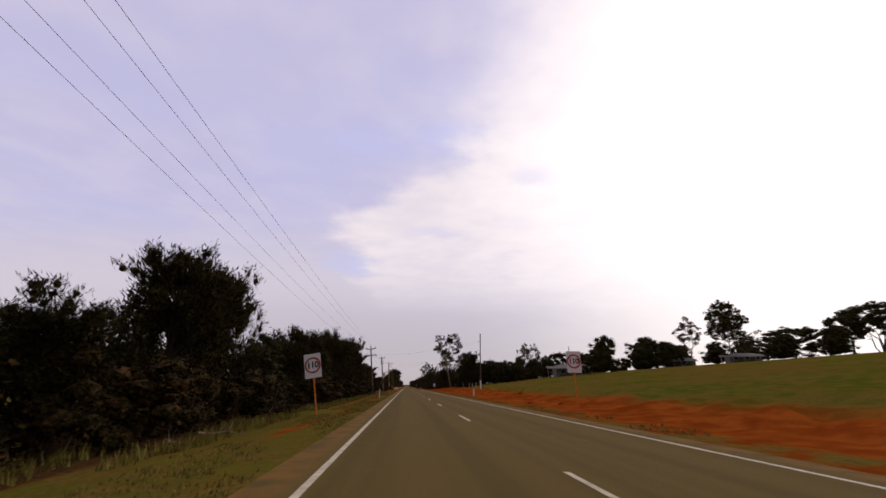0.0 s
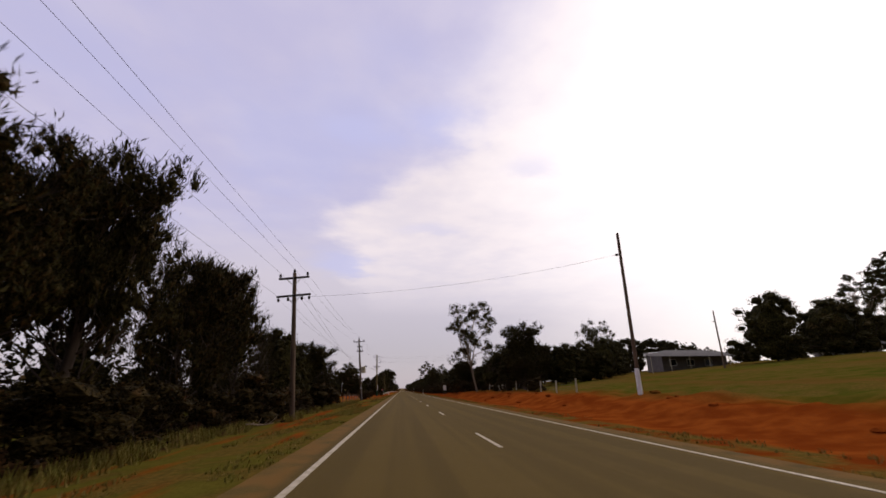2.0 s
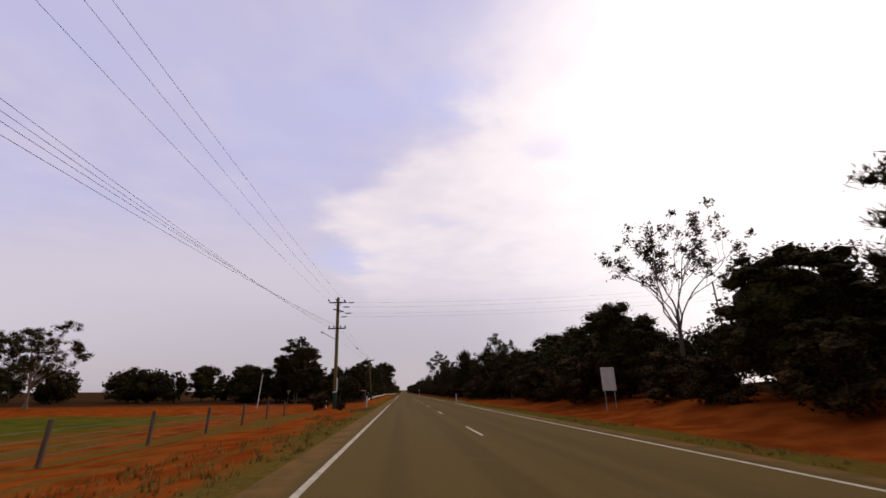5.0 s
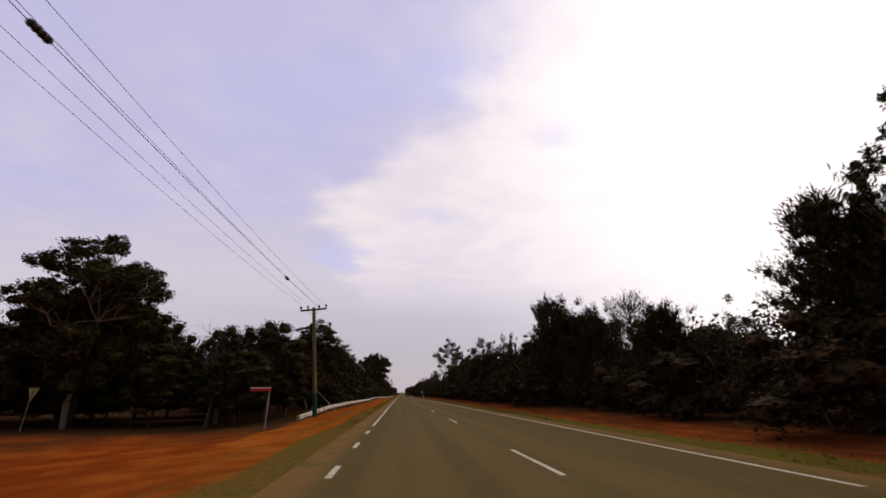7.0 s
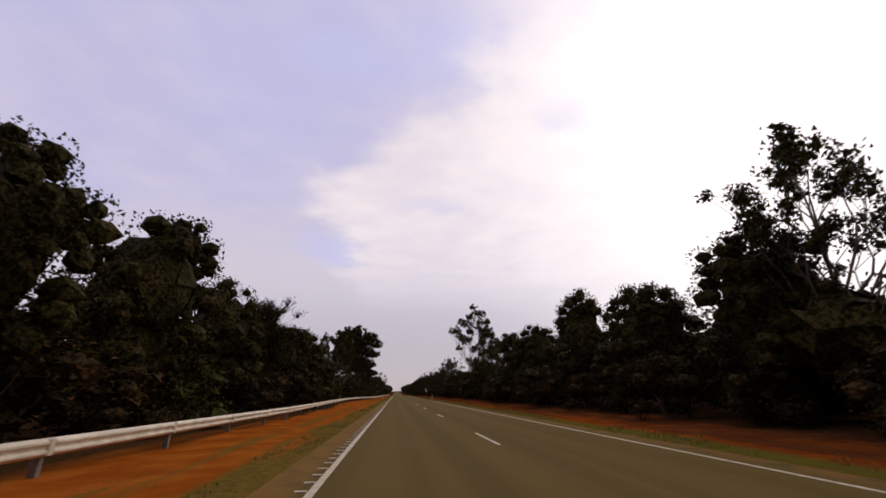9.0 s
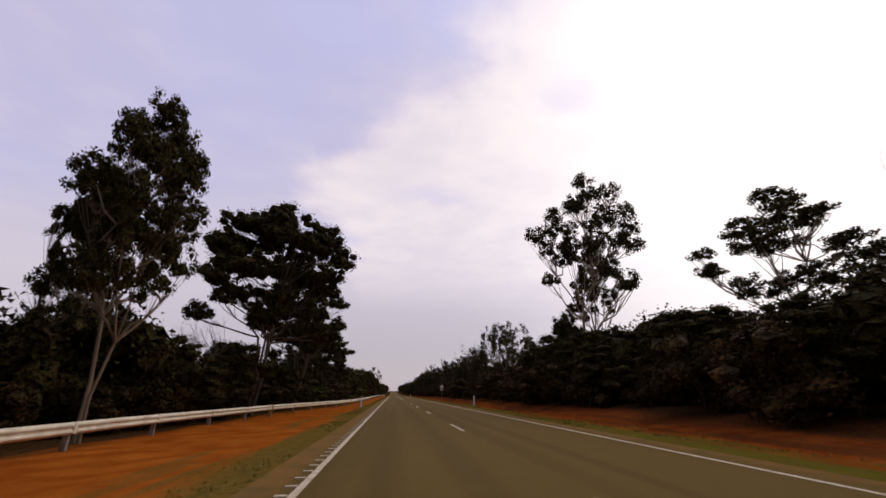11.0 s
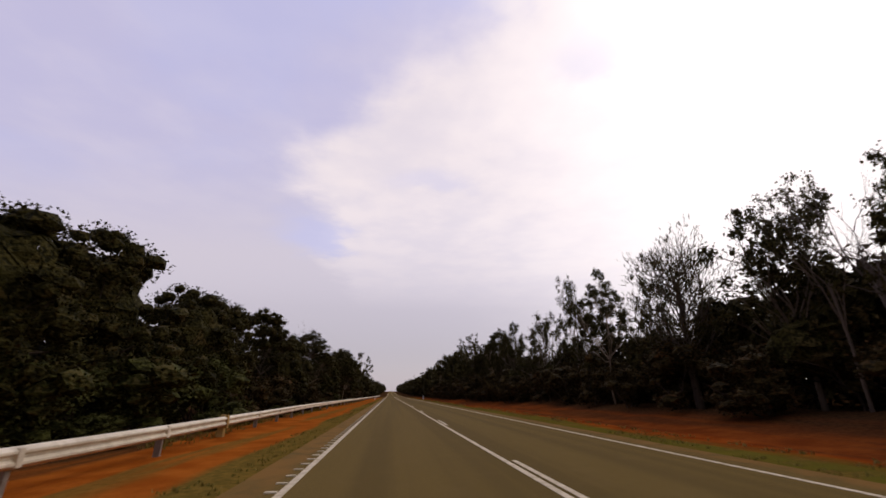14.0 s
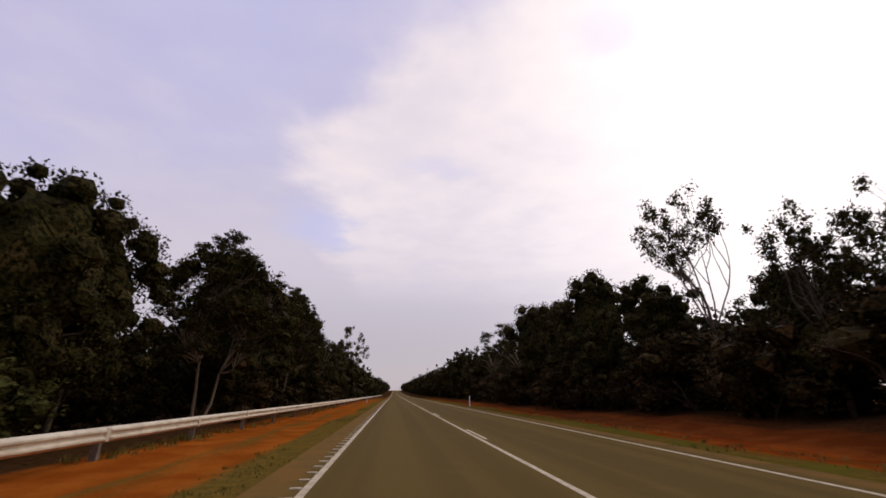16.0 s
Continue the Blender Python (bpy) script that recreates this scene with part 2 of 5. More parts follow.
BARK_MALLEE = worn("mallee_bark", (0.13, 0.092, 0.062), (0.06, 0.042, 0.03), 1.6, 0.9, stretch=(2, 2, 0.7), relief=0.3)
BARK_DEAD = worn("bleached_deadwood", (0.132, 0.102, 0.084), (0.072, 0.054, 0.045), 3.0, 0.9, stretch=(4, 4, 1))
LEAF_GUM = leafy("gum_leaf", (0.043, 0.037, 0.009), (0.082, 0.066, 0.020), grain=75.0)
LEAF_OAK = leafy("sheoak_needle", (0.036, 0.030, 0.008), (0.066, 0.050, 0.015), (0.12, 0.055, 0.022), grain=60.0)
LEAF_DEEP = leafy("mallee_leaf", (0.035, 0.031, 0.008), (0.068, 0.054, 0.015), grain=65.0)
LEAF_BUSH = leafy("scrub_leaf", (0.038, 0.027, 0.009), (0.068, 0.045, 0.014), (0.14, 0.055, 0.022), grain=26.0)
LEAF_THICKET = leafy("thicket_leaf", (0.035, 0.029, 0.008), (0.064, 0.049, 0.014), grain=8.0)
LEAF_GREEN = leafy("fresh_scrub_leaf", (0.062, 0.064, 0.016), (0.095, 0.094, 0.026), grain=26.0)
GRASS = leafy("grass_blade", (0.13, 0.125, 0.022), (0.24, 0.17, 0.045), (0.30, 0.20, 0.07))
LITTER_STICK = worn("dry_branch", (0.34, 0.25, 0.17), (0.22, 0.15, 0.10), 4.0, 0.9)


# ---- mesh helpers ----
def part(name, bm, material, parent=None, label=""):
    """Links a bmesh as one mesh object under a thing or a part."""
    me = bpy.data.meshes.new(name)
    bm.to_mesh(me)
    bm.free()
    me.materials.append(material)
    ob = new(name, me)
    ob.parent = parent
    return tagged(ob, label)


def raw(name, verts, faces, material, parent=None):
    me = bpy.data.meshes.new(name)
    me.from_pydata(verts, [], faces)
    me.materials.append(material)
    ob = new(name, me)
    ob.parent = parent
    return ob


def add_box(bm, x0, x1, y0, y1, z0, z1, m=None):
    m = (m or Matrix()) @ Matrix.Translation(((x0 + x1) / 2, (y0 + y1) / 2, (z0 + z1) / 2)) @ Matrix.Diagonal((x1 - x0, y1 - y0, z1 - z0, 1))
    return bmesh.ops.create_cube(bm, size=1, matrix=m)


def box(*args, bevel=0.0):
    bm = bmesh.new()
    add_box(bm, *args)
    if bevel:
        bmesh.ops.bevel(bm, geom=bm.edges[:], offset=bevel, segments=1, affect="EDGES")
    return bm


def add_rod(bm, a, b, r0, r1=None, sides=8):
    a, b = Vector(a), Vector(b)
    d = b - a
    m = Matrix.Translation((a + b) / 2) @ d.to_track_quat("Z", "Y").to_matrix().to_4x4()
    bmesh.ops.create_cone(bm, cap_ends=True, segments=sides, radius1=r0, radius2=r0 if r1 is None else r1, depth=d.length, matrix=m)


def rod(a, b, r0, r1=None, sides=8):
    bm = bmesh.new()
    add_rod(bm, a, b, r0, r1, sides)
    return bm


def turned(profile, m=None, sides=10):
    """A solid of revolution from (radius, height) pairs."""
    bm = bmesh.new()
    rings = [[bm.verts.new((r * math.cos(k * math.tau / sides), r * math.sin(k * math.tau / sides), z)) for k in range(sides)] for r, z in profile]
    for lo, hi in zip(rings, rings[1:]):
        for k in range(sides):
            bm.faces.new((lo[k], lo[(k + 1) % sides], hi[(k + 1) % sides], hi[k]))
    bm.faces.new(rings[-1])
    bm.faces.new(rings[0][::-1])
    if m:
        bm.transform(m)
    return bm


def smooth(v, lo, hi):
    v = min(1.0, max(0.0, (v - lo) / (hi - lo)))
    return v * v * (3 - 2 * v)


def road_z(y):
    """The road is level, then climbs a little to a far crest."""
    return 6.5 * smooth(y, 560, 1250) - 14 * smooth(y, 1280, 2100)


def ground_z(x, y):
    z = road_z(y)
    left = (-0.075 + 0.058 * smooth(y, 205, 240)) * min(max(-1.9 - x, 0), 8.5)
    fade = 1 - 0.72 * smooth(y, 150, 188)
    bank = 0.40 + 0.50 * smooth(y, 30, 92)
    right = fade * (bank * smooth(x, 8.8, 14.0) + 0.10 * min(max(x - 13.5, 0), 46.5) + 0.072 * min(max(x - 60, 0), 120))
    right += 0.35 * smooth(x, 8.8, 14.0) * smooth(y, 285, 325) * (1 - smooth(y, 445, 470))
    off = smooth(abs(x - 2.35), 4.6, 7.5)
    z += left + right - 0.05
    rough = 0.10 + 0.25 * smooth(x, 9, 12) * (1 - smooth(x, 15, 22)) * (1 - smooth(y, 125, 150))
    return z + off * rough * (noise.noise((x * 0.45, y * 0.45, 0)) + 0.5 * noise.noise((x * 1.3, y * 1.3, 5)))


def stand(name, x, y, z=None, turn=0.0, label="", category="", group="", tilt=0.0):
    """An Empty at the base of a thing that has parts."""
    ob = new(name)
    ob.matrix_basis = pose(x, y, ground_z(x, y) if z is None else z, 0, tilt, turn)
    return tagged(ob, label, category, group)


# ---- setting: ground, road, cloud ----
def make_ground():
    xs = [-2600, -1500, -800, -400, -250, -160, -110, -80, -60, -45, -36, -30, -25, -21, -18, -15.5, -13.5, -12]
    xs += [-11 + 0.5 * k for k in range(18)] + [-1.9, 2.0, 6.6] + [7.0 + 0.5 * k for k in range(22)]
    xs += [18.5, 20, 22, 25, 29, 34, 40, 48, 58, 70, 85, 105, 130, 160, 185, 260, 400, 800, 1500, 2600]
    ys = [-900, -400, -150, -60, -30] + [-15 + 0.9 * k for k in range(180)] + [148 + 1.6 * k for k in range(220)] + [505 + 8 * k for k in range(40)] + [840, 900, 1000, 1100, 1250, 1400, 1700, 2100, 2600, 3200]
    verts = [(x, y, ground_z(x, y)) for y in ys for x in xs]
    w = len(xs)
    faces = [(j * w + i, j * w + i + 1, (j + 1) * w + i + 1, (j + 1) * w + i) for j in range(len(ys) - 1) for i in range(w - 1)]
    g = raw("ground", verts, faces, EARTH)
    for f in g.data.polygons:
        f.use_smooth = True
    tagged(g, "red earth verges with dry grass and scrub litter", "ground", kind="structure")


def strip(name, x0, x1, y0, y1, lift, material, parent, step_y=12.0):
    """A flat strip along the road that follows its rise."""
    n = max(1, int((y1 - y0) / step_y))
    verts, faces = [], []
    for k in range(n + 1):
        y = y0 + (y1 - y0) * k / n
        verts += [(x0, y, road_z(y) + lift), (x1, y, road_z(y) + lift), (x1, y, road_z(y) + lift - 0.06), (x0, y, road_z(y) + lift - 0.06)]
    for k in range(n):
        a, b = 4 * k, 4 * k + 4
        faces += [(a, a + 1, b + 1, b), (a + 1, a + 2, b + 2, b + 1), (a + 3, a, b, b + 3)]
    faces += [(3, 2, 1, 0), (4 * n, 4 * n + 1, 4 * n + 2, 4 * n + 3)]
    return raw(name, verts, faces, material, parent)


EDGE_LEFT, CENTRE, EDGE_RIGHT = -1.17, 2.33, 5.83


def make_road():
    road = tagged(strip("road", -1.9, 6.65, -120, 2000, 0.0, BITUMEN, None), "worn grey-brown bitumen country road", "road", kind="structure")
    for y0, y1 in ((-100, 176), (206, 1400)):
        strip("edge_line", EDGE_LEFT - 0.052, EDGE_LEFT + 0.052, y0, y1, 0.006, PAINT, road)
    for y0, y1 in ((-100, 181), (194, 1400)):
        strip("edge_line", EDGE_RIGHT - 0.052, EDGE_RIGHT + 0.052, y0, y1, 0.006, PAINT, road)
    for k in range(8):
        strip("edge_dash", EDGE_LEFT - 0.052, EDGE_LEFT + 0.052, 177.5 + 3.6 * k, 178.6 + 3.6 * k, 0.006, PAINT, road)
    for k in range(-3, 60):
        far = 18.25 + 12 * k
        x = CENTRE + (0.09 if far > 380 else 0.0)
        strip("centre_dash", x - 0.045, x + 0.045, far - 3, far, 0.006, PAINT, road)
    strip("barrier_line", CENTRE - 0.13, CENTRE - 0.03, 386, 1400, 0.006, PAINT, road)
    strip("hold_line", 7.2, 8.4, 190.8, 191.1, 0.03, PAINT, road)
    bm = bmesh.new()
    for k in range(520):
        y = 221 + 0.55 * k
        add_box(bm, EDGE_LEFT - 0.21, EDGE_LEFT - 0.062, y, y + 0.07, -0.01, 0.016)
    tagged(part("rumble_rib", bm, PAINT, road), kind="stuff")


def make_cloud():
    verts, faces, n = [], [], 64
    rings = [0, 150, 300, 500, 800, 1200, 1700, 2300, 3000, 3600, 4100, 4400]
    for r in rings:
        z = 480 - 540 * smooth(r, 1900, 4400)
        verts += [(r * math.cos(k * math.tau / n), 300 + r * math.sin(k * math.tau / n), z) for k in range(n)]
    for j in range(len(rings) - 1):
        faces += [(j * n + k, j * n + (k + 1) % n, (j + 1) * n + (k + 1) % n, (j + 1) * n + k) for k in range(n)]
    c = raw("backdrop_cloud", verts, faces, CLOUD)
    for f in c.data.polygons:
        f.use_smooth = True
    tagged(c, "bright broken overcast with pale blue gaps", "sky", kind="structure")


make_ground()
make_road()
make_cloud()


# ---- trees ----
import itertools

GOLD = (1 + 5 ** 0.5) / 2
BALL = np.array([(a * s, b * t * GOLD, 0.0) for a in (1, -1) for b in (1, -1) for s, t in ((1, 1),)])
BALL = np.concatenate([BALL, BALL[:, [2, 0, 1]], BALL[:, [1, 2, 0]]]) / math.hypot(1, GOLD)
BALL_FACES = [f for f in itertools.combinations(range(12), 3) if all(np.linalg.norm(BALL[i] - BALL[j]) < 1.2 for i, j in itertools.combinations(f, 2))]
BALL_TRIS = np.array(BALL_FACES).ravel()


FINE = BALL[np.array(BALL_FACES)]
FINE_MID = (FINE + FINE[:, [1, 2, 0]]) / 2
FINE_MID /= np.linalg.norm(FINE_MID, axis=2, keepdims=True)
FINE = np.concatenate([np.stack([FINE[:, 0], FINE_MID[:, 0], FINE_MID[:, 2]], 1), np.stack([FINE[:, 1], FINE_MID[:, 1], FINE_MID[:, 0]], 1),
                       np.stack([FINE[:, 2], FINE_MID[:, 2], FINE_MID[:, 1]], 1), FINE_MID]).reshape(-1, 3)


def fine_lump(r, centre, radii, loose=0.28):
    """A larger lump of eighty faces, each loose and tilted like a spray of leaves."""
    turn = np.linalg.qr(r.normal(size=(3, 3)))[0]
    pts = FINE @ turn
    return pts * (1 + 0.16 * np.sin(pts[:, :1] * 5 + r.uniform(0, 6)) + r.uniform(-loose, loose, (len(pts), 1))) * radii + centre


def dense_lump(r, centre, radii):
    """The close-packed heart of a leaf bunch: an uneven lump of twenty faces."""
    turn = np.linalg.qr(r.normal(size=(3, 3)))[0]
    pts = BALL @ turn * r.uniform(0.72, 1.18, (12, 1)) * radii + centre
    return pts[BALL_TRIS]


def unit(v):
    return v / (np.linalg.norm(v) + 1e-9)


class Growth:
    """Limbs and leaves of one tree a metre high, gathered as plain arrays."""

    def __init__(self, seed):
        self.r = np.random.RandomState(seed)
        self.v, self.f, self.tips = [], [], []
        self.leaf_v, self.leaf_n = [], 0

    def limb(self, pts, radii, sides=6):
        base = len(self.v)
        pts = [np.asarray(p, float) for p in pts]
        for i, (p, rad) in enumerate(zip(pts, radii)):
            d = unit(pts[min(i + 1, len(pts) - 1)] - pts[max(i - 1, 0)])
            u = unit(np.cross(d, (0.3, 0.9, 0.1)))
            w = np.cross(d, u)
            for k in range(sides):
                a = k * math.tau / sides
                self.v.append(tuple(p + rad * (math.cos(a) * u + math.sin(a) * w)))
        for i in range(len(pts) - 1):
            for k in range(sides):
                a, b = base + i * sides + k, base + i * sides + (k + 1) % sides
                self.f.append((a, b, b + sides, a + sides))

    def branch(self, start, direction, length, radius, depth, spread, lift, wander=0.25, forks=3, sides=6):
        """A wandering limb that forks; its ends become tips."""
        n = 5 if depth else 4
        p, d, pts = np.array(start, float), unit(np.array(direction, float)), [np.array(start, float)]
        for _ in range(n - 1):
            d = unit(d + wander * self.r.normal(size=3) * (1, 1, 0.6) + np.array((0, 0, lift)))
            p = p + d * length / (n - 1)
            pts.append(p)
        self.limb(pts, np.linspace(radius, radius * (0.55 if depth else 0.2), n), sides)
        if not depth:
            self.tips.append((pts[-1], d))
            if self.r.rand() < 0.5:
                self.tips.append((pts[-2], d))
            return
        for _ in range(forks + (self.r.rand() < 0.4)):
            k = self.r.randint(2, n)
            away = unit(self.r.normal(size=3) * (1, 1, 0.5))
            self.branch(pts[k], d + spread * away, length * self.r.uniform(0.5, 0.8), radius * 0.5, depth - 1, spread, lift, wander, forks, max(3, sides - 1))

    def leaves(self, centres, directions, size, width):
        """One slim triangle for each leaf."""
        c, d = np.asarray(centres), np.asarray(directions)
        d = d / (np.linalg.norm(d, axis=1, keepdims=True) + 1e-9)
        side = np.cross(d, self.r.normal(size=d.shape))
        side /= np.linalg.norm(side, axis=1, keepdims=True) + 1e-9
        s = size * self.r.uniform(0.6, 1.3, (len(c), 1))
        w = width * self.r.uniform(0.6, 1.3, (len(c), 1))
        self.leaf_v.append(np.stack([c - 0.45 * s * d - 0.5 * w * side, c + w * side, c + 0.55 * s * d - 0.5 * w * side], 1).reshape(-1, 3))

    def tuft(self, centre, radius, count, size, width, up=0.0, flat=1.0, heart=0.62):
        if heart:
            self.leaf_v.append(dense_lump(self.r, np.asarray(centre), heart * radius * np.array((1, 1, flat))))
        a = self.r.normal(size=(count, 3))
        a /= np.linalg.norm(a, axis=1, keepdims=True)
        rad = self.r.uniform(0.45 if heart else 0.25, 1.0, (count, 1)) ** 0.6
        c = np.asarray(centre) + a * rad * radius * (1, 1, flat)
        d = a * 0.8 + self.r.normal(size=(count, 3)) * 0.6 + (0, 0, up)
        self.leaves(c, d, size, width)

    def meshes(self, name):
        trunk = crown = None
        if self.v:
            trunk = bpy.data.meshes.new(name + "_trunk")
            trunk.from_pydata(self.v, [], self.f)
            for f in trunk.polygons:
                f.use_smooth = True
        if self.leaf_v:
            pts = np.concatenate(self.leaf_v)
            crown = bpy.data.meshes.new(name + "_crown")
            crown.from_pydata(pts.tolist(), [], np.arange(len(pts)).reshape(-1, 3).tolist())
        return trunk, crown


def grow_gum(seed, fork_at=0.36):
    """An open eucalypt: bare stem, rising limbs, many small leaf bunches with gaps of sky."""
    g = Growth(seed)
    top = np.array((0.03 * g.r.normal(), 0.03 * g.r.normal(), fork_at))
    g.limb([(0, 0, -0.03), top * 0.35 + (0.008, 0, 0), top * 0.7, top], [0.0125, 0.0105, 0.0098, 0.009], 8)
    for k in range(13):
        a = k * 2.4 + g.r.uniform(-0.4, 0.4)
        up = -0.85 + 1.8 * (k + 0.5) / 13
        flat = math.sqrt(max(0.08, 1 - up * up))
        c = np.array((0.25 * flat * math.cos(a), 0.25 * flat * math.sin(a), 0.65 + 0.28 * up)) * g.r.uniform(0.9, 1.06)
        c += g.r.normal(size=3) * 0.025
        start = top * g.r.uniform(0.7, 1.0) if up < 0 else top + (0, 0, 0.10 * up)
        knee = start + (0.09 * math.cos(a), 0.09 * math.sin(a), 0.5 * (c[2] - start[2]) + 0.01)
        g.limb([start, knee, (knee + c) / 2 + g.r.normal(size=3) * 0.018, c], [0.0060, 0.0046, 0.0035, 0.0022], 5)
        for b in range(g.r.randint(8, 13)):
            e = c + np.clip(g.r.normal(size=3), -1.3, 1.3) * (0.056, 0.056, 0.048)
            g.limb([c, (c + e) / 2 + (0, 0, 0.006), e], [0.0022, 0.0016, 0.0007], 3)
            g.tuft(e, g.r.uniform(0.026, 0.056), 66, 0.0120, 0.0060, -0.1, 0.75, 0.46)
    g.limb([top, top + (0.006, 0.004, 0.06), top + (0.0, 0.01, 0.14)], [0.009, 0.007, 0.005], 6)
    return g.meshes("gum")


def grow_clumped(seed, tiers, stems, fork, thick=0.011, flat=0.55, loose=0.0):
    """A eucalypt whose leaves gather in close flat-bottomed clouds, tier over tier, on bare rising stems.
    tiers: (height, reach, number of clouds, cloud radius) each."""
    g = Growth(seed)
    heads, knees = [], []
    for k in range(stems):
        a = k * math.tau / stems + g.r.uniform(-0.4, 0.4)
        reach = g.r.uniform(0.03, 0.10) if stems > 1 else 0.02
        foot = np.array((0.012 * (stems > 1) * math.cos(a), 0.012 * (stems > 1) * math.sin(a), -0.03))
        head = np.array((reach * math.cos(a), reach * math.sin(a), fork * g.r.uniform(0.85, 1.15)))
        mid = (foot + head) / 2 + g.r.normal(size=3) * (0.014, 0.014, 0.0)
        t = thick * g.r.uniform(0.75, 1.0)
        g.limb([foot, foot * 0.7 + mid * 0.3, mid, head], [t * 1.15, t, 0.85 * t, 0.68 * t], 8)
        heads.append(head)
    for height, far, count, size in tiers:
        turn = g.r.uniform(0, math.tau)
        for k in range(count):
            a = turn + k * math.tau / count + g.r.uniform(-0.35, 0.35)
            q = far * g.r.uniform(0.72, 1.12) * (0.0 if count == 1 else 1.0)
            s = size * g.r.uniform(0.65, 1.3)
            c = np.array((q * math.cos(a), q * math.sin(a), height + g.r.uniform(-0.045, 0.045)))
            start = min(heads + [p for p in knees if p[2] < c[2] - 0.09], key=lambda b: np.linalg.norm((b - c) * (1, 1, 0.5)))
            knee = start + (c - start) * (0.62, 0.62, 0.50) + g.r.normal(size=3) * 0.014
            knees.append(knee)
            low = c - (0, 0, 0.30 * flat * s)
            r0 = 0.0070 - 0.0048 * height
            g.limb([start, (start + knee) / 2 + g.r.normal(size=3) * 0.010, knee, low], [r0, 0.88 * r0, 0.7 * r0, 0.4 * r0], 5)
            for b in range(4):
                e = c + np.array((0.7 * s * math.cos(b * 1.6 + a), 0.7 * s * math.sin(b * 1.6 + a), -0.05 * s))
                g.limb([knee, (knee + e) / 2 - (0, 0, 0.008), e], [0.0020, 0.0015, 0.0007], 3)
            g.leaf_v.append(fine_lump(g.r, c, np.array((0.50 * s, 0.50 * s, 0.42 * flat * s)) * (1 - 3 * loose), 0.12))
            for b in range(15):
                d = g.r.normal(size=3)
                d /= np.linalg.norm(d)
                d[2] = abs(d[2]) if g.r.rand() < 0.72 else -0.35 * abs(d[2])
                e = c + d * (0.76 * s, 0.76 * s, 0.84 * flat * s) * g.r.uniform(0.70, 1.15 + loose)
                g.tuft(e, s * g.r.uniform(0.24, 0.40), 38, 0.0105, 0.0052, 0.05, 0.75, 0.58 - 1.3 * loose)
    return g.meshes("clumped")


def grow_mallee(seed):
    """A broad uneven umbrella over lower tiers."""
    return grow_clumped(seed, ((0.93, 0.10, 3, 0.13), (0.87, 0.23, 7, 0.13), (0.78, 0.35, 10, 0.115), (0.70, 0.16, 4, 0.105), (0.62, 0.34, 8, 0.10), (0.52, 0.27, 6, 0.095), (0.43, 0.32, 5, 0.08)), 5, 0.34, 0.010, 0.72)


def grow_tiered(seed):
    """A tall gum, its clouds well apart on slim limbs."""
    return grow_clumped(seed, ((0.95, 0.03, 2, 0.075), (0.87, 0.11, 4, 0.075), (0.78, 0.19, 6, 0.07), (0.70, 0.27, 7, 0.07), (0.61, 0.24, 7, 0.07), (0.52, 0.20, 5, 0.065), (0.43, 0.22, 2, 0.055)), 2, 0.30, 0.012, 0.72, 0.14)


def grow_crowded(seed):
    """A tall gum with an uneven crown of many crowding clouds."""
    return grow_clumped(seed, ((0.96, 0.04, 2, 0.07), (0.89, 0.12, 6, 0.075), (0.80, 0.19, 9, 0.08), (0.70, 0.24, 11, 0.08), (0.59, 0.25, 11, 0.08), (0.48, 0.24, 9, 0.075), (0.38, 0.21, 6, 0.07), (0.55, 0.10, 4, 0.10), (0.75, 0.08, 3, 0.10)), 2, 0.28, 0.0098, 0.9, 0.10)


def grow_sheoak(seed, count=20000, thin=False):
    """A sheoak: fine upright needles in a ragged, dense crown."""
    g = Growth(seed)
    g.limb([(0, 0, -0.03), (0.01, 0.01, 0.3), (0.0, 0.02, 0.6), (0.01, 0.0, 0.85)], [0.02, 0.016, 0.011, 0.004], 6)
    for k in range(64):
        a, h = g.r.uniform(0, math.tau), g.r.uniform(0.12, 0.76)
        out = g.r.uniform(0.7, 1.2)
        g.branch((0, 0.01, h), (out * math.cos(a), out * math.sin(a), g.r.uniform(0.5, 1.1)), g.r.uniform(0.16, 0.30) * (1.15 - 0.45 * h), 0.0045, 1, 0.7, 0.20, 0.22, 3, 3)
    per = max(5, count // len(g.tips))
    for p, d in g.tips:
        p = np.array(p)
        dirs = np.array(d) * 0.55 + (0, 0, 0.75) + g.r.normal(size=(per, 3)) * 0.42
        dirs /= np.linalg.norm(dirs, axis=1, keepdims=True)
        c = p + dirs * g.r.uniform(-0.02, 0.050, (per, 1)) + g.r.normal(size=(per, 3)) * 0.017
        g.leaves(c, dirs, 0.040, 0.0026 if thin else 0.0034)
        if not thin:
            g.leaf_v.append(dense_lump(g.r, p - (0, 0, 0.01), np.array((0.015, 0.015, 0.026))))
    return g.meshes("sheoak")


def grow_bush(seed, count=2800, lumps=24, leaf=0.042):
    """A low scrub bush of leafy lumps that reach the ground."""
    g = Growth(seed)
    for k in range(3):
        a = g.r.uniform(0, math.tau)
        g.branch((0.05 * math.cos(a), 0.05 * math.sin(a), -0.04), (0.6 * math.cos(a), 0.6 * math.sin(a), 1), 0.45, 0.014, 1, 0.7, 0.1, 0.25, 2, 3)
    for k in range(lumps):
        a, q = g.r.uniform(0, math.tau), g.r.uniform(0.05, 0.42)
        z = g.r.uniform(0.12, 0.80) * (1 - 0.5 * q)
        g.tuft((q * math.cos(a), q * math.sin(a), z), g.r.uniform(0.14, 0.23), count // lumps, leaf, leaf * 0.42, 0.15, 0.85, 0.62)
    return g.meshes("bush")


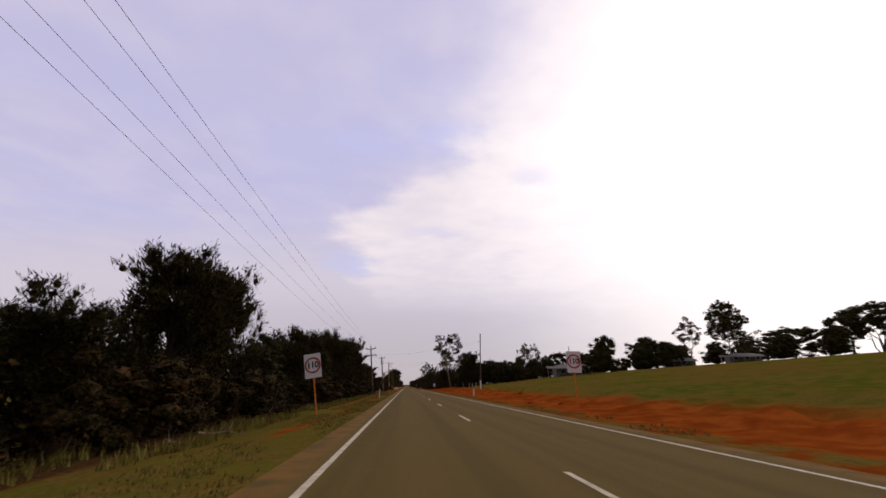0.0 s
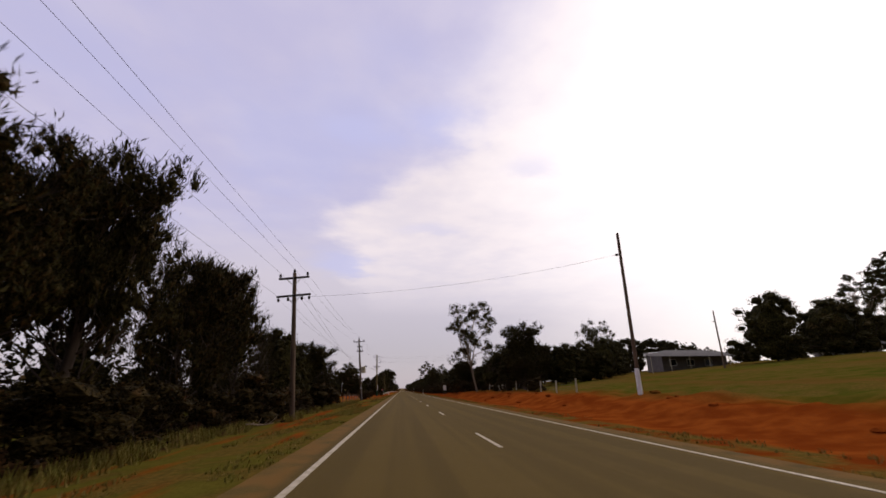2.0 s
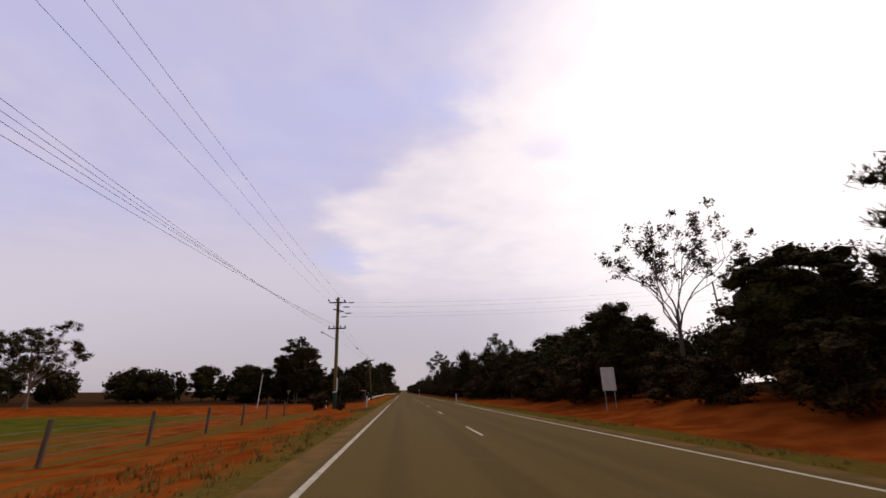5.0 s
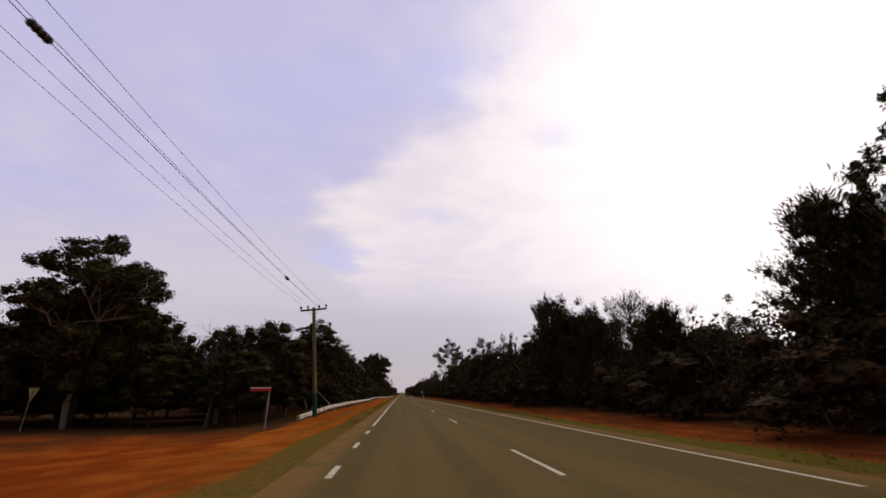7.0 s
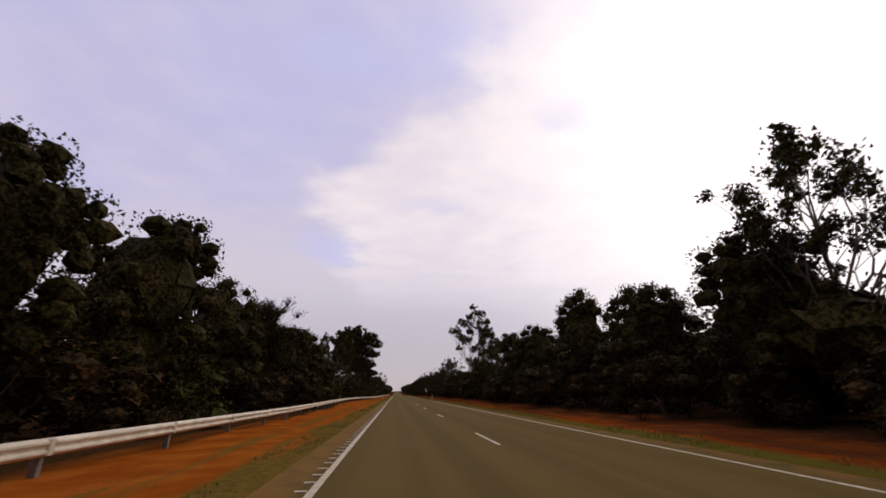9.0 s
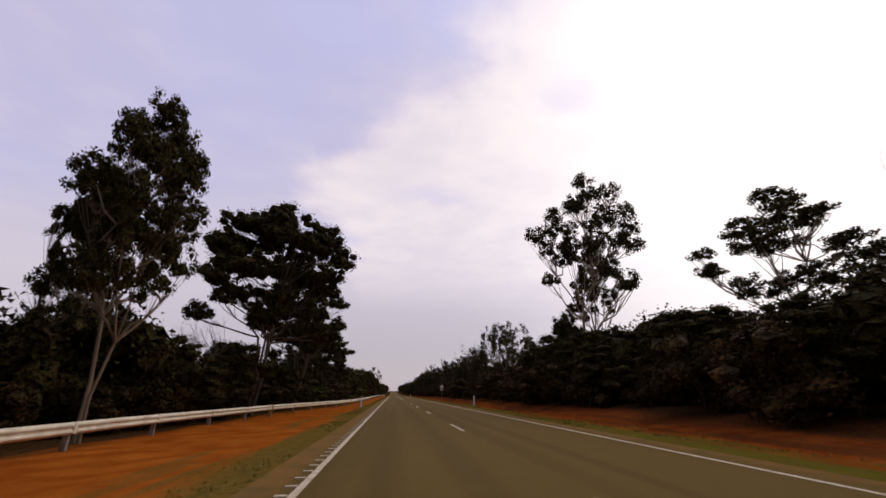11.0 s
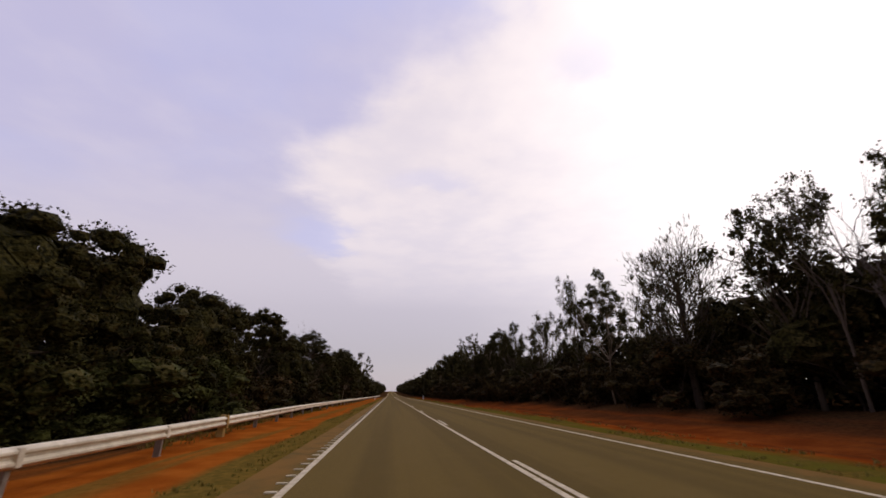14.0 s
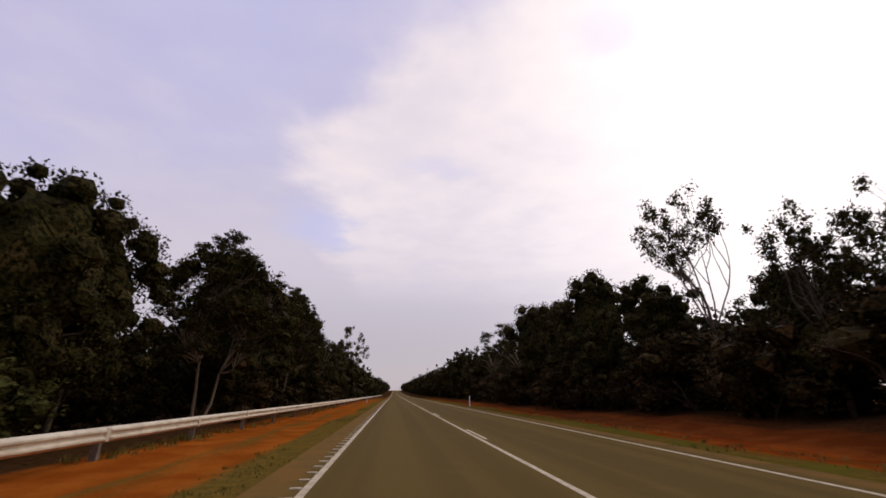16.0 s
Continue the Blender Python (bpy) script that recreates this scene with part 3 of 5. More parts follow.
def grow_round(seed, count=84):
    """A small leafy tree, an uneven dome dense down to near the ground."""
    g = Growth(seed)
    fork = np.array((0.02 * g.r.normal(), 0.02 * g.r.normal(), 0.26))
    g.limb([(0, 0, -0.03), fork * 0.5 + (0.008, 0, 0), fork], [0.017, 0.014, 0.012], 5)
    tilt, lean = g.r.uniform(0, math.tau), g.r.uniform(0.0, 0.07)
    for k in range(count):
        a = g.r.uniform(0, math.tau)
        up = g.r.uniform(-0.75, 1.0)
        flat = math.sqrt(max(0.0, 1 - max(up, 0.0) ** 2))
        q = g.r.uniform(0.72, 1.0) * (1 + 0.16 * math.sin(3 * a + seed) + 0.10 * math.sin(5 * a + 2 * seed))
        c = np.array((0.31 * q * flat * math.cos(a) + lean * up * math.cos(tilt), 0.31 * q * flat * math.sin(a) + lean * up * math.sin(tilt), 0.48 + 0.42 * up * g.r.uniform(0.80, 1.0)))
        if k % 2 == 0:
            g.limb([fork, (fork + c) / 2 + g.r.normal(size=3) * 0.02, c], [0.007, 0.005, 0.0015], 3)
        g.tuft(c, g.r.uniform(0.060, 0.105), 84, 0.0160, 0.0078, 0.15, 0.80, 0.60)
    for z, wide, high in ((0.52, 0.19, 0.22), (0.30, 0.18, 0.13), (0.66, 0.13, 0.13)):
        g.leaf_v.append(fine_lump(g.r, np.array((0.0, 0.0, z)), np.array((wide, wide, high)), 0.06))
    return g.meshes("round")


def grow_dead(seed):
    """A dead tree: bare forking limbs down to twigs."""
    g = Growth(seed)
    g.limb([(0, 0, -0.03), (0.02, 0, 0.2), (0.01, 0.02, 0.4)], [0.018, 0.014, 0.011], 6)
    for k in range(5):
        a = g.r.uniform(0, math.tau)
        g.branch((0.01, 0.02, g.r.uniform(0.25, 0.4)), (0.45 * math.cos(a), 0.45 * math.sin(a), 1), 0.30, 0.008, 4, 0.6, 0.08, 0.2, 2, 4)
    return g.meshes("dead")


def feather(g, p, d, spread, count, size, width):
    """A loose spray of leaves about a twig's end."""
    c = np.asarray(p) + g.r.normal(size=(count, 3)) * spread * (1, 1, 0.8)
    g.leaves(c, np.asarray(d) * 0.5 + g.r.normal(size=(count, 3)) * 0.8, size, width)


def grow_sparse(seed):
    """A half-bare gum: long limbs, few leaf sprays near the ends."""
    g = Growth(seed)
    g.limb([(0, 0, -0.03), (0.01, 0, 0.2), (0.0, 0.01, 0.40)], [0.012, 0.010, 0.008], 6)
    for k in range(7):
        a = k * math.tau / 7 + g.r.uniform(-0.3, 0.3)
        g.branch((0, 0.01, g.r.uniform(0.26, 0.40)), (0.5 * math.cos(a), 0.5 * math.sin(a), 1.1), 0.30, 0.0052, 2, 0.55, 0.1, 0.2, 3, 4)
    for p, d in g.tips:
        if g.r.rand() < 0.85:
            feather(g, p, d, g.r.uniform(0.010, 0.021), 40, 0.0160, 0.0066)
            g.leaf_v.append(dense_lump(g.r, np.asarray(p), np.full(3, g.r.uniform(0.005, 0.011))))
    return g.meshes("sparse")


def grow_lacy(seed, low=0.16):
    """A light-crowned tree: forking limbs from low down, and sprays of leaves that let the sky through."""
    g = Growth(seed)
    g.limb([(0, 0, -0.03), (0.012, 0.005, 0.18), (0.0, 0.012, 0.38)], [0.016, 0.013, 0.009], 6)
    for k in range(15):
        a = k * 2.4 + g.r.uniform(-0.3, 0.3)
        h = low + (0.40 - low) * k / 14
        out = 1.25 - 0.95 * k / 14
        g.branch((0.004, 0.008, h), (out * math.cos(a), out * math.sin(a), 0.85), g.r.uniform(0.22, 0.32), 0.0062, 2, 0.6, 0.10, 0.22, 2, 4)
    for p, d in g.tips:
        if g.r.rand() < 0.93:
            feather(g, p, d, g.r.uniform(0.013, 0.026), 52, 0.0175, 0.0082)
            g.leaf_v.append(dense_lump(g.r, np.asarray(p), np.full(3, g.r.uniform(0.008, 0.016))))
    g.leaf_v.append(fine_lump(g.r, np.array((0.0, 0.0, 0.24)), np.array((0.16, 0.16, 0.12)), 0.2))
    return g.meshes("lacy")


KINDS = {
    "gum": ([grow_gum(s) for s in (1, 2, 3)], BARK_PALE, LEAF_GUM, "tall open gum tree with pale bark", 0.62),
    "mallee": ([grow_mallee(s) for s in (11, 12)], BARK_MALLEE, LEAF_DEEP, "many-stemmed mallee with a dense flat-topped crown", 0.9),
    "tiered": ([grow_tiered(s) for s in (13, 14)], BARK_PALE, LEAF_GUM, "tall gum tree with leaf clouds in tiers", 0.62),
    "crowded": ([grow_crowded(s) for s in (15, 16, 17)], BARK_PALE, LEAF_GUM, "full-crowned gum tree with a pale trunk", 0.66),
    "sheoak": ([grow_sheoak(s) for s in (21, 22, 23)], BARK_DARK, LEAF_OAK, "dark ragged sheoak with upright needles", 0.62),
    "thin": ([grow_sheoak(s, 5200, True) for s in (31, 32)], BARK_DARK, LEAF_OAK, "thin wispy sheoak showing its branches", 0.6),
    "round": ([grow_round(s) for s in (41, 42, 43)], BARK_DARK, LEAF_DEEP, "dense dark bushy roadside tree", 0.72),
    "lacy": ([grow_lacy(s) for s in (45, 46, 47)], BARK_MALLEE, LEAF_GUM, "light-crowned roadside gum with sky showing through", 0.72),
    "sparse": ([grow_sparse(s) for s in (51, 52, 53)], BARK_MALLEE, LEAF_GUM, "half-bare gum with sparse leaf bunches", 0.62),
    "dead": ([grow_dead(s) for s in (61, 62)], BARK_DEAD, LEAF_GUM, "dead leafless grey tree", 0.55),
    "bush": ([grow_bush(s) for s in (71, 72, 73)], BARK_DARK, LEAF_BUSH, "low dark scrub bush with reddish tips", 1.0),
    "fresh": ([grow_bush(s, 2600) for s in (81, 82)], BARK_DARK, LEAF_GREEN, "low fresh green shrub", 1.0),
}
ICONS = {}
WIDE = {}


def tree_pattern(kind, k):
    """The first tree of a kind and shape; the others are copies of it."""
    meshes, bark, leaf, label, _ = KINDS[kind]
    trunk, crown = meshes[k]
    name = {"bush": "bush", "fresh": "shrub"}.get(kind, "tree")
    top = tagged(new(name), label, name, "scrub along the road" if name != "tree" else "trees along the road")
    for nm, me, mat in (("trunk", trunk, bark), ("crown", crown, leaf)):
        if me:
            if not me.materials:
                me.materials.append(mat)
            new(nm, me).parent = top
    pts = np.array([v.co[:] for v in (crown or trunk).vertices])
    WIDE[kind, k] = float(np.percentile(np.hypot(pts[:, 0], pts[:, 1]), 96)) * 2
    ICONS[kind, k] = (top, float(np.percentile(pts[:, 2], 99.7)))
    return ICONS[kind, k]


PLANTED = random.Random(5)


def plant(kind, x, y, h, w=0.0, k=None, z=None, lean=0.0):
    """Plants a tree of that kind, h metres high and w wide, with its foot on the ground."""
    k = PLANTED.randrange(len(KINDS[kind][0])) if k is None else k
    fresh_made = (kind, k) not in ICONS
    top, tall = ICONS.get((kind, k)) or tree_pattern(kind, k)
    w = w or h * KINDS[kind][4] * PLANTED.uniform(0.85, 1.15)
    sz, sx = h / tall, w / WIDE[kind, k]
    base = ground_z(x, y) if z is None else z
    m = pose(x, y, base, 0, lean, 0) @ pose(0, 0, 0, 0, 0, PLANTED.uniform(0, 360))
    ob = top if fresh_made else copy_thing(top, m)
    ob.matrix_basis = m
    ob.scale = (sx, sx, sz)
    return ob


LEFT_FIRST = [  # the thicket before the paddock: kind, distance along, height, width
    ("sheoak", 6.0, 5.5, 4.5), ("sheoak", 11.3, 4.4, 3.6), ("sheoak", 17.2, 7.2, 5.5), ("sheoak", 21.5, 7.6, 4.0), ("thin", 25.8, 4.6, 3.2), ("round", 28.7, 5.2, 4.4),
    ("sheoak", 34.5, 5.2, 4.6), ("sheoak", 38.7, 6.9, 5.6), ("round", 42.5, 6.3, 5.0), ("sheoak", 46.3, 6.8, 4.6), ("sheoak", 50.0, 8.0, 4.6), ("sheoak", 53.5, 7.4, 4.8),
    ("sheoak", 59.6, 7.9, 6.0), ("sheoak", 63.4, 8.0, 4.6), ("sheoak", 66.4, 9.0, 4.4), ("sheoak", 72.2, 7.5, 5.0), ("sheoak", 77.4, 8.2, 4.4)]
LEFT_SECOND = [
    ("thin", 80.4, 6.6, 3.0), ("thin", 83.4, 6.2, 2.6), ("round", 87.4, 6.4, 5.0), ("round", 91.0, 5.4, 4.2), ("round", 94.5, 5.6, 4.4), ("sheoak", 98.0, 6.6, 6.0),
    ("thin", 105.3, 5.3, 3.6), ("thin", 107.6, 4.6, 3.0), ("round", 110.4, 4.0, 4.0), ("bush", 114.0, 2.8, 3.6), ("bush", 117.8, 1.9, 3.0)]
LEFT_THIRD = [
    ("round", 215.5, 4.4, 4.6), ("round", 219.4, 6.6, 6.4), ("round", 224.4, 5.6, 5.0), ("round", 233.4, 7.6, 6.0), ("round", 238.5, 5.6, 5.0), ("round", 241.6, 7.5, 4.2),
    ("dead", 247.6, 7.5, 4.6), ("round", 246.0, 6.2, 4.6), ("round", 250.2, 7.4, 5.0), ("round", 254.6, 7.7, 5.4), ("round", 261.2, 8.4, 6.4), ("round", 268.0, 7.4, 6.0),
    ("sheoak", 274.5, 7.6, 5.5), ("round", 281.5, 7.0, 6.0), ("round", 288.5, 7.4, 6.0), ("round", 295.5, 6.8, 5.5), ("round", 301.5, 6.0, 5.0)]
LEFT_FOURTH = [
    ("dead", 307.2, 6.6, 4.0), ("round", 309.5, 4.6, 5.0), ("dead", 325.4, 6.0, 3.5), ("round", 322.0, 4.0, 5.0), ("round", 327.8, 4.4, 5.0),
    ("round", 339.8, 4.4, 5.0), ("round", 349.0, 6.0, 6.0), ("round", 354.0, 4.4, 5.0), ("round", 370.9, 6.0, 5.0), ("round", 373.6, 6.2, 4.6),
    ("round", 383.8, 7.2, 6.0), ("round", 390.0, 5.8, 5.4), ("round", 393.2, 6.3, 5.4), ("round", 397.4, 7.1, 5.6)]
LEFT_FIFTH = [
    ("round", 403.0, 6.4, 5.6), ("round", 406.5, 6.5, 4.6), ("lacy", 409.6, 5.8, 4.0), ("mallee", 414.4, 7.4, 5.2), ("round", 419.4, 5.8, 5.0), ("round", 424.2, 7.1, 5.4),
    ("lacy", 428.0, 7.0, 4.4), ("crowded", 434.6, 8.7, 5.8), ("dead", 433.4, 9.8, 4.6), ("round", 441.2, 6.6, 5.0), ("round", 446.4, 7.3, 5.0), ("round", 448.6, 6.8, 4.6),
    ("round", 459.8, 9.2, 6.6), ("round", 466.0, 8.4, 6.0), ("crowded", 472.0, 10.2, 6.0), ("round", 478.0, 10.2, 7.0), ("gum", 489.0, 9.6, 7.0), ("gum", 521.0, 14.5, 7.0)]
RIGHT_FIRST = [
    ("sheoak", 141.0, 7.0, 5.6), ("sparse", 154.6, 10.8, 7.0), ("round", 148.0, 6.0, 6.0), ("round", 160.0, 6.5, 6.0), ("round", 166.0, 6.0, 6.0), ("round", 172.0, 5.6, 5.0),
    ("round", 176.5, 5.2, 5.0), ("round", 181.6, 5.6, 5.0), ("lacy", 187.6, 7.4, 4.2), ("round", 192.4, 6.0, 5.0), ("sheoak", 199.2, 7.2, 5.0), ("tiered", 196.4, 9.6, 4.0),
    ("lacy", 205.0, 5.2, 3.2), ("sheoak", 209.4, 5.8, 3.6), ("thin", 212.2, 7.2, 4.4), ("sheoak", 217.4, 7.3, 4.2), ("bush", 214.0, 3.6, 4.0)]
RIGHT_SECOND = [
    ("sheoak", 222.0, 8.9, 6.6), ("round", 228.2, 4.8, 5.0), ("sheoak", 225.4, 9.8, 2.8), ("lacy", 230.8, 8.2, 7.4), ("round", 230.6, 6.6, 6.4), ("lacy", 238.0, 8.2, 2.8), ("round", 239.4, 6.0, 4.6),
    ("round", 242.4, 5.6, 5.4), ("mallee", 247.2, 7.0, 6.6), ("lacy", 255.8, 9.9, 6.2), ("round", 250.0, 6.5, 5.0), ("round", 258.0, 7.0, 6.0), ("round", 266.0, 7.0, 6.0),
    ("round", 275.0, 9.0, 6.0), ("round", 283.0, 7.5, 6.0), ("round", 290.0, 7.6, 6.0), ("lacy", 298.0, 7.4, 5.0), ("tiered", 303.8, 9.0, 4.0)]
RIGHT_THIRD = [
    ("round", 306.2, 6.0, 5.6), ("dead", 308.2, 8.4, 4.4), ("round", 312.6, 4.3, 5.0), ("round", 318.5, 4.9, 6.0), ("round", 325.2, 5.0, 6.0), ("round", 328.8, 5.4, 5.6),
    ("round", 335.6, 6.0, 5.6), ("lacy", 340.0, 7.4, 4.8), ("lacy", 343.7, 7.6, 3.4), ("lacy", 347.4, 8.8, 3.8), ("sparse", 352.4, 10.0, 5.6), ("lacy", 356.8, 10.2, 3.8), ("lacy", 361.6, 7.0, 4.0),
    ("dead", 363.6, 8.9, 4.4), ("lacy", 365.0, 6.8, 3.0), ("thin", 368.0, 8.7, 4.6), ("dead", 372.7, 9.6, 2.4), ("lacy", 375.6, 7.6, 5.2), ("thin", 378.2, 8.2, 4.0), ("lacy", 381.4, 7.8, 3.2)]
RIGHT_FOURTH = [
    ("lacy", 385.6, 7.0, 4.8), ("lacy", 389.8, 7.4, 3.6), ("dead", 391.4, 7.8, 4.0), ("sparse", 393.0, 8.6, 3.4), ("lacy", 394.6, 8.0, 4.4), ("thin", 399.2, 8.2, 4.6), ("lacy", 403.2, 8.8, 3.4),
    ("tiered", 406.2, 8.8, 3.2), ("sparse", 411.4, 9.8, 2.4), ("lacy", 409.8, 7.4, 4.2), ("lacy", 416.8, 7.9, 4.0), ("lacy", 420.6, 6.4, 5.0),
    ("lacy", 426.2, 8.6, 3.8), ("crowded", 433.4, 8.9, 3.8), ("crowded", 429.8, 6.6, 3.4), ("lacy", 436.4, 7.4, 5.0)]
RIGHT_FIFTH = [
    ("sheoak", 440.6, 7.7, 5.6), ("lacy", 444.2, 7.1, 3.8), ("lacy", 447.0, 7.3, 4.6), ("sparse", 452.2, 11.2, 6.2), ("round", 456.0, 7.4, 5.6), ("round", 461.8, 9.4, 6.4),
    ("round", 468.0, 8.6, 6.0), ("round", 473.2, 9.4, 6.4), ("gum", 482.0, 9.0, 6.6), ("gum", 494.0, 10.0, 7.0)]

for rows, x0 in ((LEFT_FIRST, -9.6), (LEFT_SECOND, -9.6), (LEFT_THIRD, -9.8), (LEFT_FOURTH, -10.2), (LEFT_FIFTH, -9.8),
                 (RIGHT_FIRST, 14.0), (RIGHT_SECOND, 13.8), (RIGHT_THIRD, 13.8), (RIGHT_FOURTH, 13.8), (RIGHT_FIFTH, 13.8)):
    for kind, y, h, w in rows:
        x = x0 + PLANTED.uniform(-0.5, 0.5)
        plant(kind, x, y, h - max(0.0, ground_z(x, y)), w)

# single trees that stand out
plant("gum", 14.4, 132.0, 16.2, 11.0, 2, lean=-6)
plant("lacy", 15.0, 123.3, 7.6, 5.4, 0, lean=8)
plant("round", 18.0, 124.5, 7.2, 5.0, 1)
plant("tiered", 15.0, 331.4, 19.0, 8.4, 0, lean=5)
plant("tiered", 21.4, 341.0, 17.6, 5.4, 1)
plant("round", 19.2, 344.5, 9.0, 4.8, 1)
plant("round", 18.0, 338.4, 6.0, 4.6, 2)
plant("tiered", 20.0, 318.4, 10.9, 8.0, 1)
plant("crowded", -9.0, 315.0, 12.0, 3.9, 0)
plant("crowded", -12.9, 318.4, 11.4, 2.6, 1)
plant("crowded", -8.5, 229.9, 8.3, 5.8, 1)
plant("crowded", -8.0, 454.0, 8.3, 5.0, 2)
plant("mallee", -9.2, 330.4, 14.4, 10.4, 0, lean=4)
plant("mallee", -9.0, 341.9, 12.9, 8.6, 1)
plant("mallee", -10.4, 353.8, 10.6, 7.2, 0)
plant("mallee", -10.0, 363.8, 9.4, 7.4, 1)
plant("dead", -11.4, 215.4, 6.2, 4.4, 0)
plant("dead", -11.9, 218.0, 5.6, 4.4, 1)
plant("crowded", -19.4, 215.8, 11.8, 8.4, 2)
plant("round", -22.0, 219.0, 8.0, 9.0, 2)
for x, y, h, w in ((-15.0, 216.4, 4.8, 5.0), (-18.8, 218.4, 4.8, 5.0), (-23.8, 218.6, 5.4, 6.0), (-13.0, 220.4, 6.6, 5.4), (-28.0, 219.6, 5.6, 6.0), (-21.4, 217.8, 3.6, 4.6)):
    plant("round", x, y, h, w)
plant("sheoak", 16.8, 109.8, 8.8, 5.6, 0)
plant("sheoak", 15.6, 105.0, 4.0, 4.0)
plant("sheoak", 20.5, 114.0, 6.0, 5.0)
for x, y, h, w in ((16.5, 116.0, 5.0, 4.5), (18.0, 121.5, 6.4, 5.0), (16.5, 126.0, 5.2, 4.5), (20.5, 118.0, 6.0, 5.0), (22.0, 126.0, 6.5, 5.5), (17.0, 134.0, 5.5, 5.0), (20.0, 141.0, 6.0, 5.0), (24.0, 134.0, 6.5, 6.0), (26.0, 128.0, 7.0, 6.5), (19.0, 131.0, 6.5, 5.5), (17.5, 181.5, 7.0, 6.0), (21.0, 186.0, 8.0, 7.0), (26.0, 182.0, 8.0, 7.0), (32.0, 186.0, 8.0, 8.0), (23.0, 176.0, 7.0, 6.0)):
    plant("round", x, y, h, w)
# paddock trees by the houses
for kind, x, y, h, w in (("lacy", 41.8, 138, 11.6, 9.0), ("round", 52.7, 107, 9.8, 9.6), ("round", 66.9, 111, 8.9, 11.0), ("round", 74.5, 113, 7.4, 7.6), ("tiered", 92.3, 126, 15.6, 8.4), ("crowded", 108.9, 129, 21.0, 11.6),
                         ("lacy", 122.0, 135, 10.7, 9.2), ("mallee", 176.8, 173, 20.5, 26.0), ("round", 161.0, 140, 10.6, 13.0), ("mallee", 179.6, 150, 16.0, 15.0), ("mallee", 193.2, 150, 21.0, 22.0),
                         ("round", 86, 128, 7.5, 10.0), ("round", 98, 140, 7.5, 10.0), ("round", 114, 142, 8.0, 11.0), ("round", 133, 150, 9.0, 13.0), ("round", 148, 150, 9.5, 14.0),
                         ("round", 24.5, 114.5, 5.8, 6.5), ("round", 28.5, 117, 6.0, 6.5), ("round", 32.5, 118, 6.6, 6.5), ("round", 42, 134, 6.2, 7.0),
                         ("mallee", 60, 158, 9.0, 9.0), ("mallee", 72, 165, 10.0, 11.0), ("round", 30, 150, 7.0, 7.0), ("round", 36, 158, 7.5, 8.0), ("round", 52, 150, 7.5, 8.0)):
    sunk = 0.2 * h if kind == "round" else 0.0
    plant(kind, x, y, h + sunk, w, z=ground_z(x, y) - sunk)
# beyond the paddock and the side road
for x, y, h, w in ((-66.8, 200, 12.4, 6.5), (-61, 200, 12.6, 8.0), (-51.6, 200, 12.4, 11.0), (-55, 203, 11.0, 8.0), (-76.5, 200, 10.6, 6.0), (-22, 222, 6.6, 6.0), (-30, 222, 6.8, 7.0), (-40, 225, 7.0, 7.0), 
                   (-70, 214, 6.5, 8.0), (-95, 215, 6.5, 9.0), (-110, 220, 7.0, 10.0), (-128, 225, 7.0, 10.0), (-52, 222, 6.5, 8.0), (-18, 224, 6.8, 6.0), (-35, 232, 7.5, 8.0), (-26, 236, 7.5, 7.0)):
    plant("gum" if h >= 8 else "round", x, y, h + 0.9, w, z=ground_z(x, y) - 0.9)

# the scrub behind the front rows, and its low edge
BACK = random.Random(9)


def thicket(name, spots, leaf, per, seed, label):
    """Scrub too far in to pick apart: many leafy lumps, (x, y, height, breadth) each, in one mesh."""
    r = np.random.RandomState(seed)
    out = []
    for x, y, h, w in spots:
        a = r.normal(size=(per, 3))
        a /= np.linalg.norm(a, axis=1, keepdims=True)
        c = np.array((x, y, ground_z(x, y) + h * 0.48)) + a * r.uniform(0.62, 1.0, (per, 1)) * (w / 2, w / 2, h * 0.52)
        d = a * 0.6 + r.normal(size=(per, 3))
        d /= np.linalg.norm(d, axis=1, keepdims=True)
        side = np.cross(d, r.normal(size=(per, 3)))
        side /= np.linalg.norm(side, axis=1, keepdims=True)
        s = leaf * r.uniform(0.6, 1.4, (per, 1))
        for lobe in range(9):
            b = r.normal(size=3)
            b /= np.linalg.norm(b)
            out.append(fine_lump(r, np.array((x, y, ground_z(x, y) + h * 0.44)) + b * 0.56 * np.array((w / 2, w / 2, h * 0.5)), np.array((w, w, h)) * 0.15))
        out.append(np.stack([c - 0.45 * s * d - 0.25 * s * side, c + 0.5 * s * side, c + 0.5 * s * d - 0.25 * s * side], 1).reshape(-1, 3))
    pts = np.concatenate(out)
    tagged(raw(name, pts.tolist(), np.arange(len(pts)).reshape(-1, 3).tolist(), LEAF_THICKET), label, "scrub", kind="stuff")


def spots_along(side, y0, y1, step, offsets, low, high):
    spots, y = [], y0
    while y < y1:
        for off in offsets:
            h = BACK.uniform(low, high)
            spots.append((side + math.copysign(off + BACK.uniform(-1, 1), side), y + BACK.uniform(-1, 1), h, h * BACK.uniform(0.8, 1.15)))
        y += step * BACK.uniform(0.8, 1.2)
    return spots


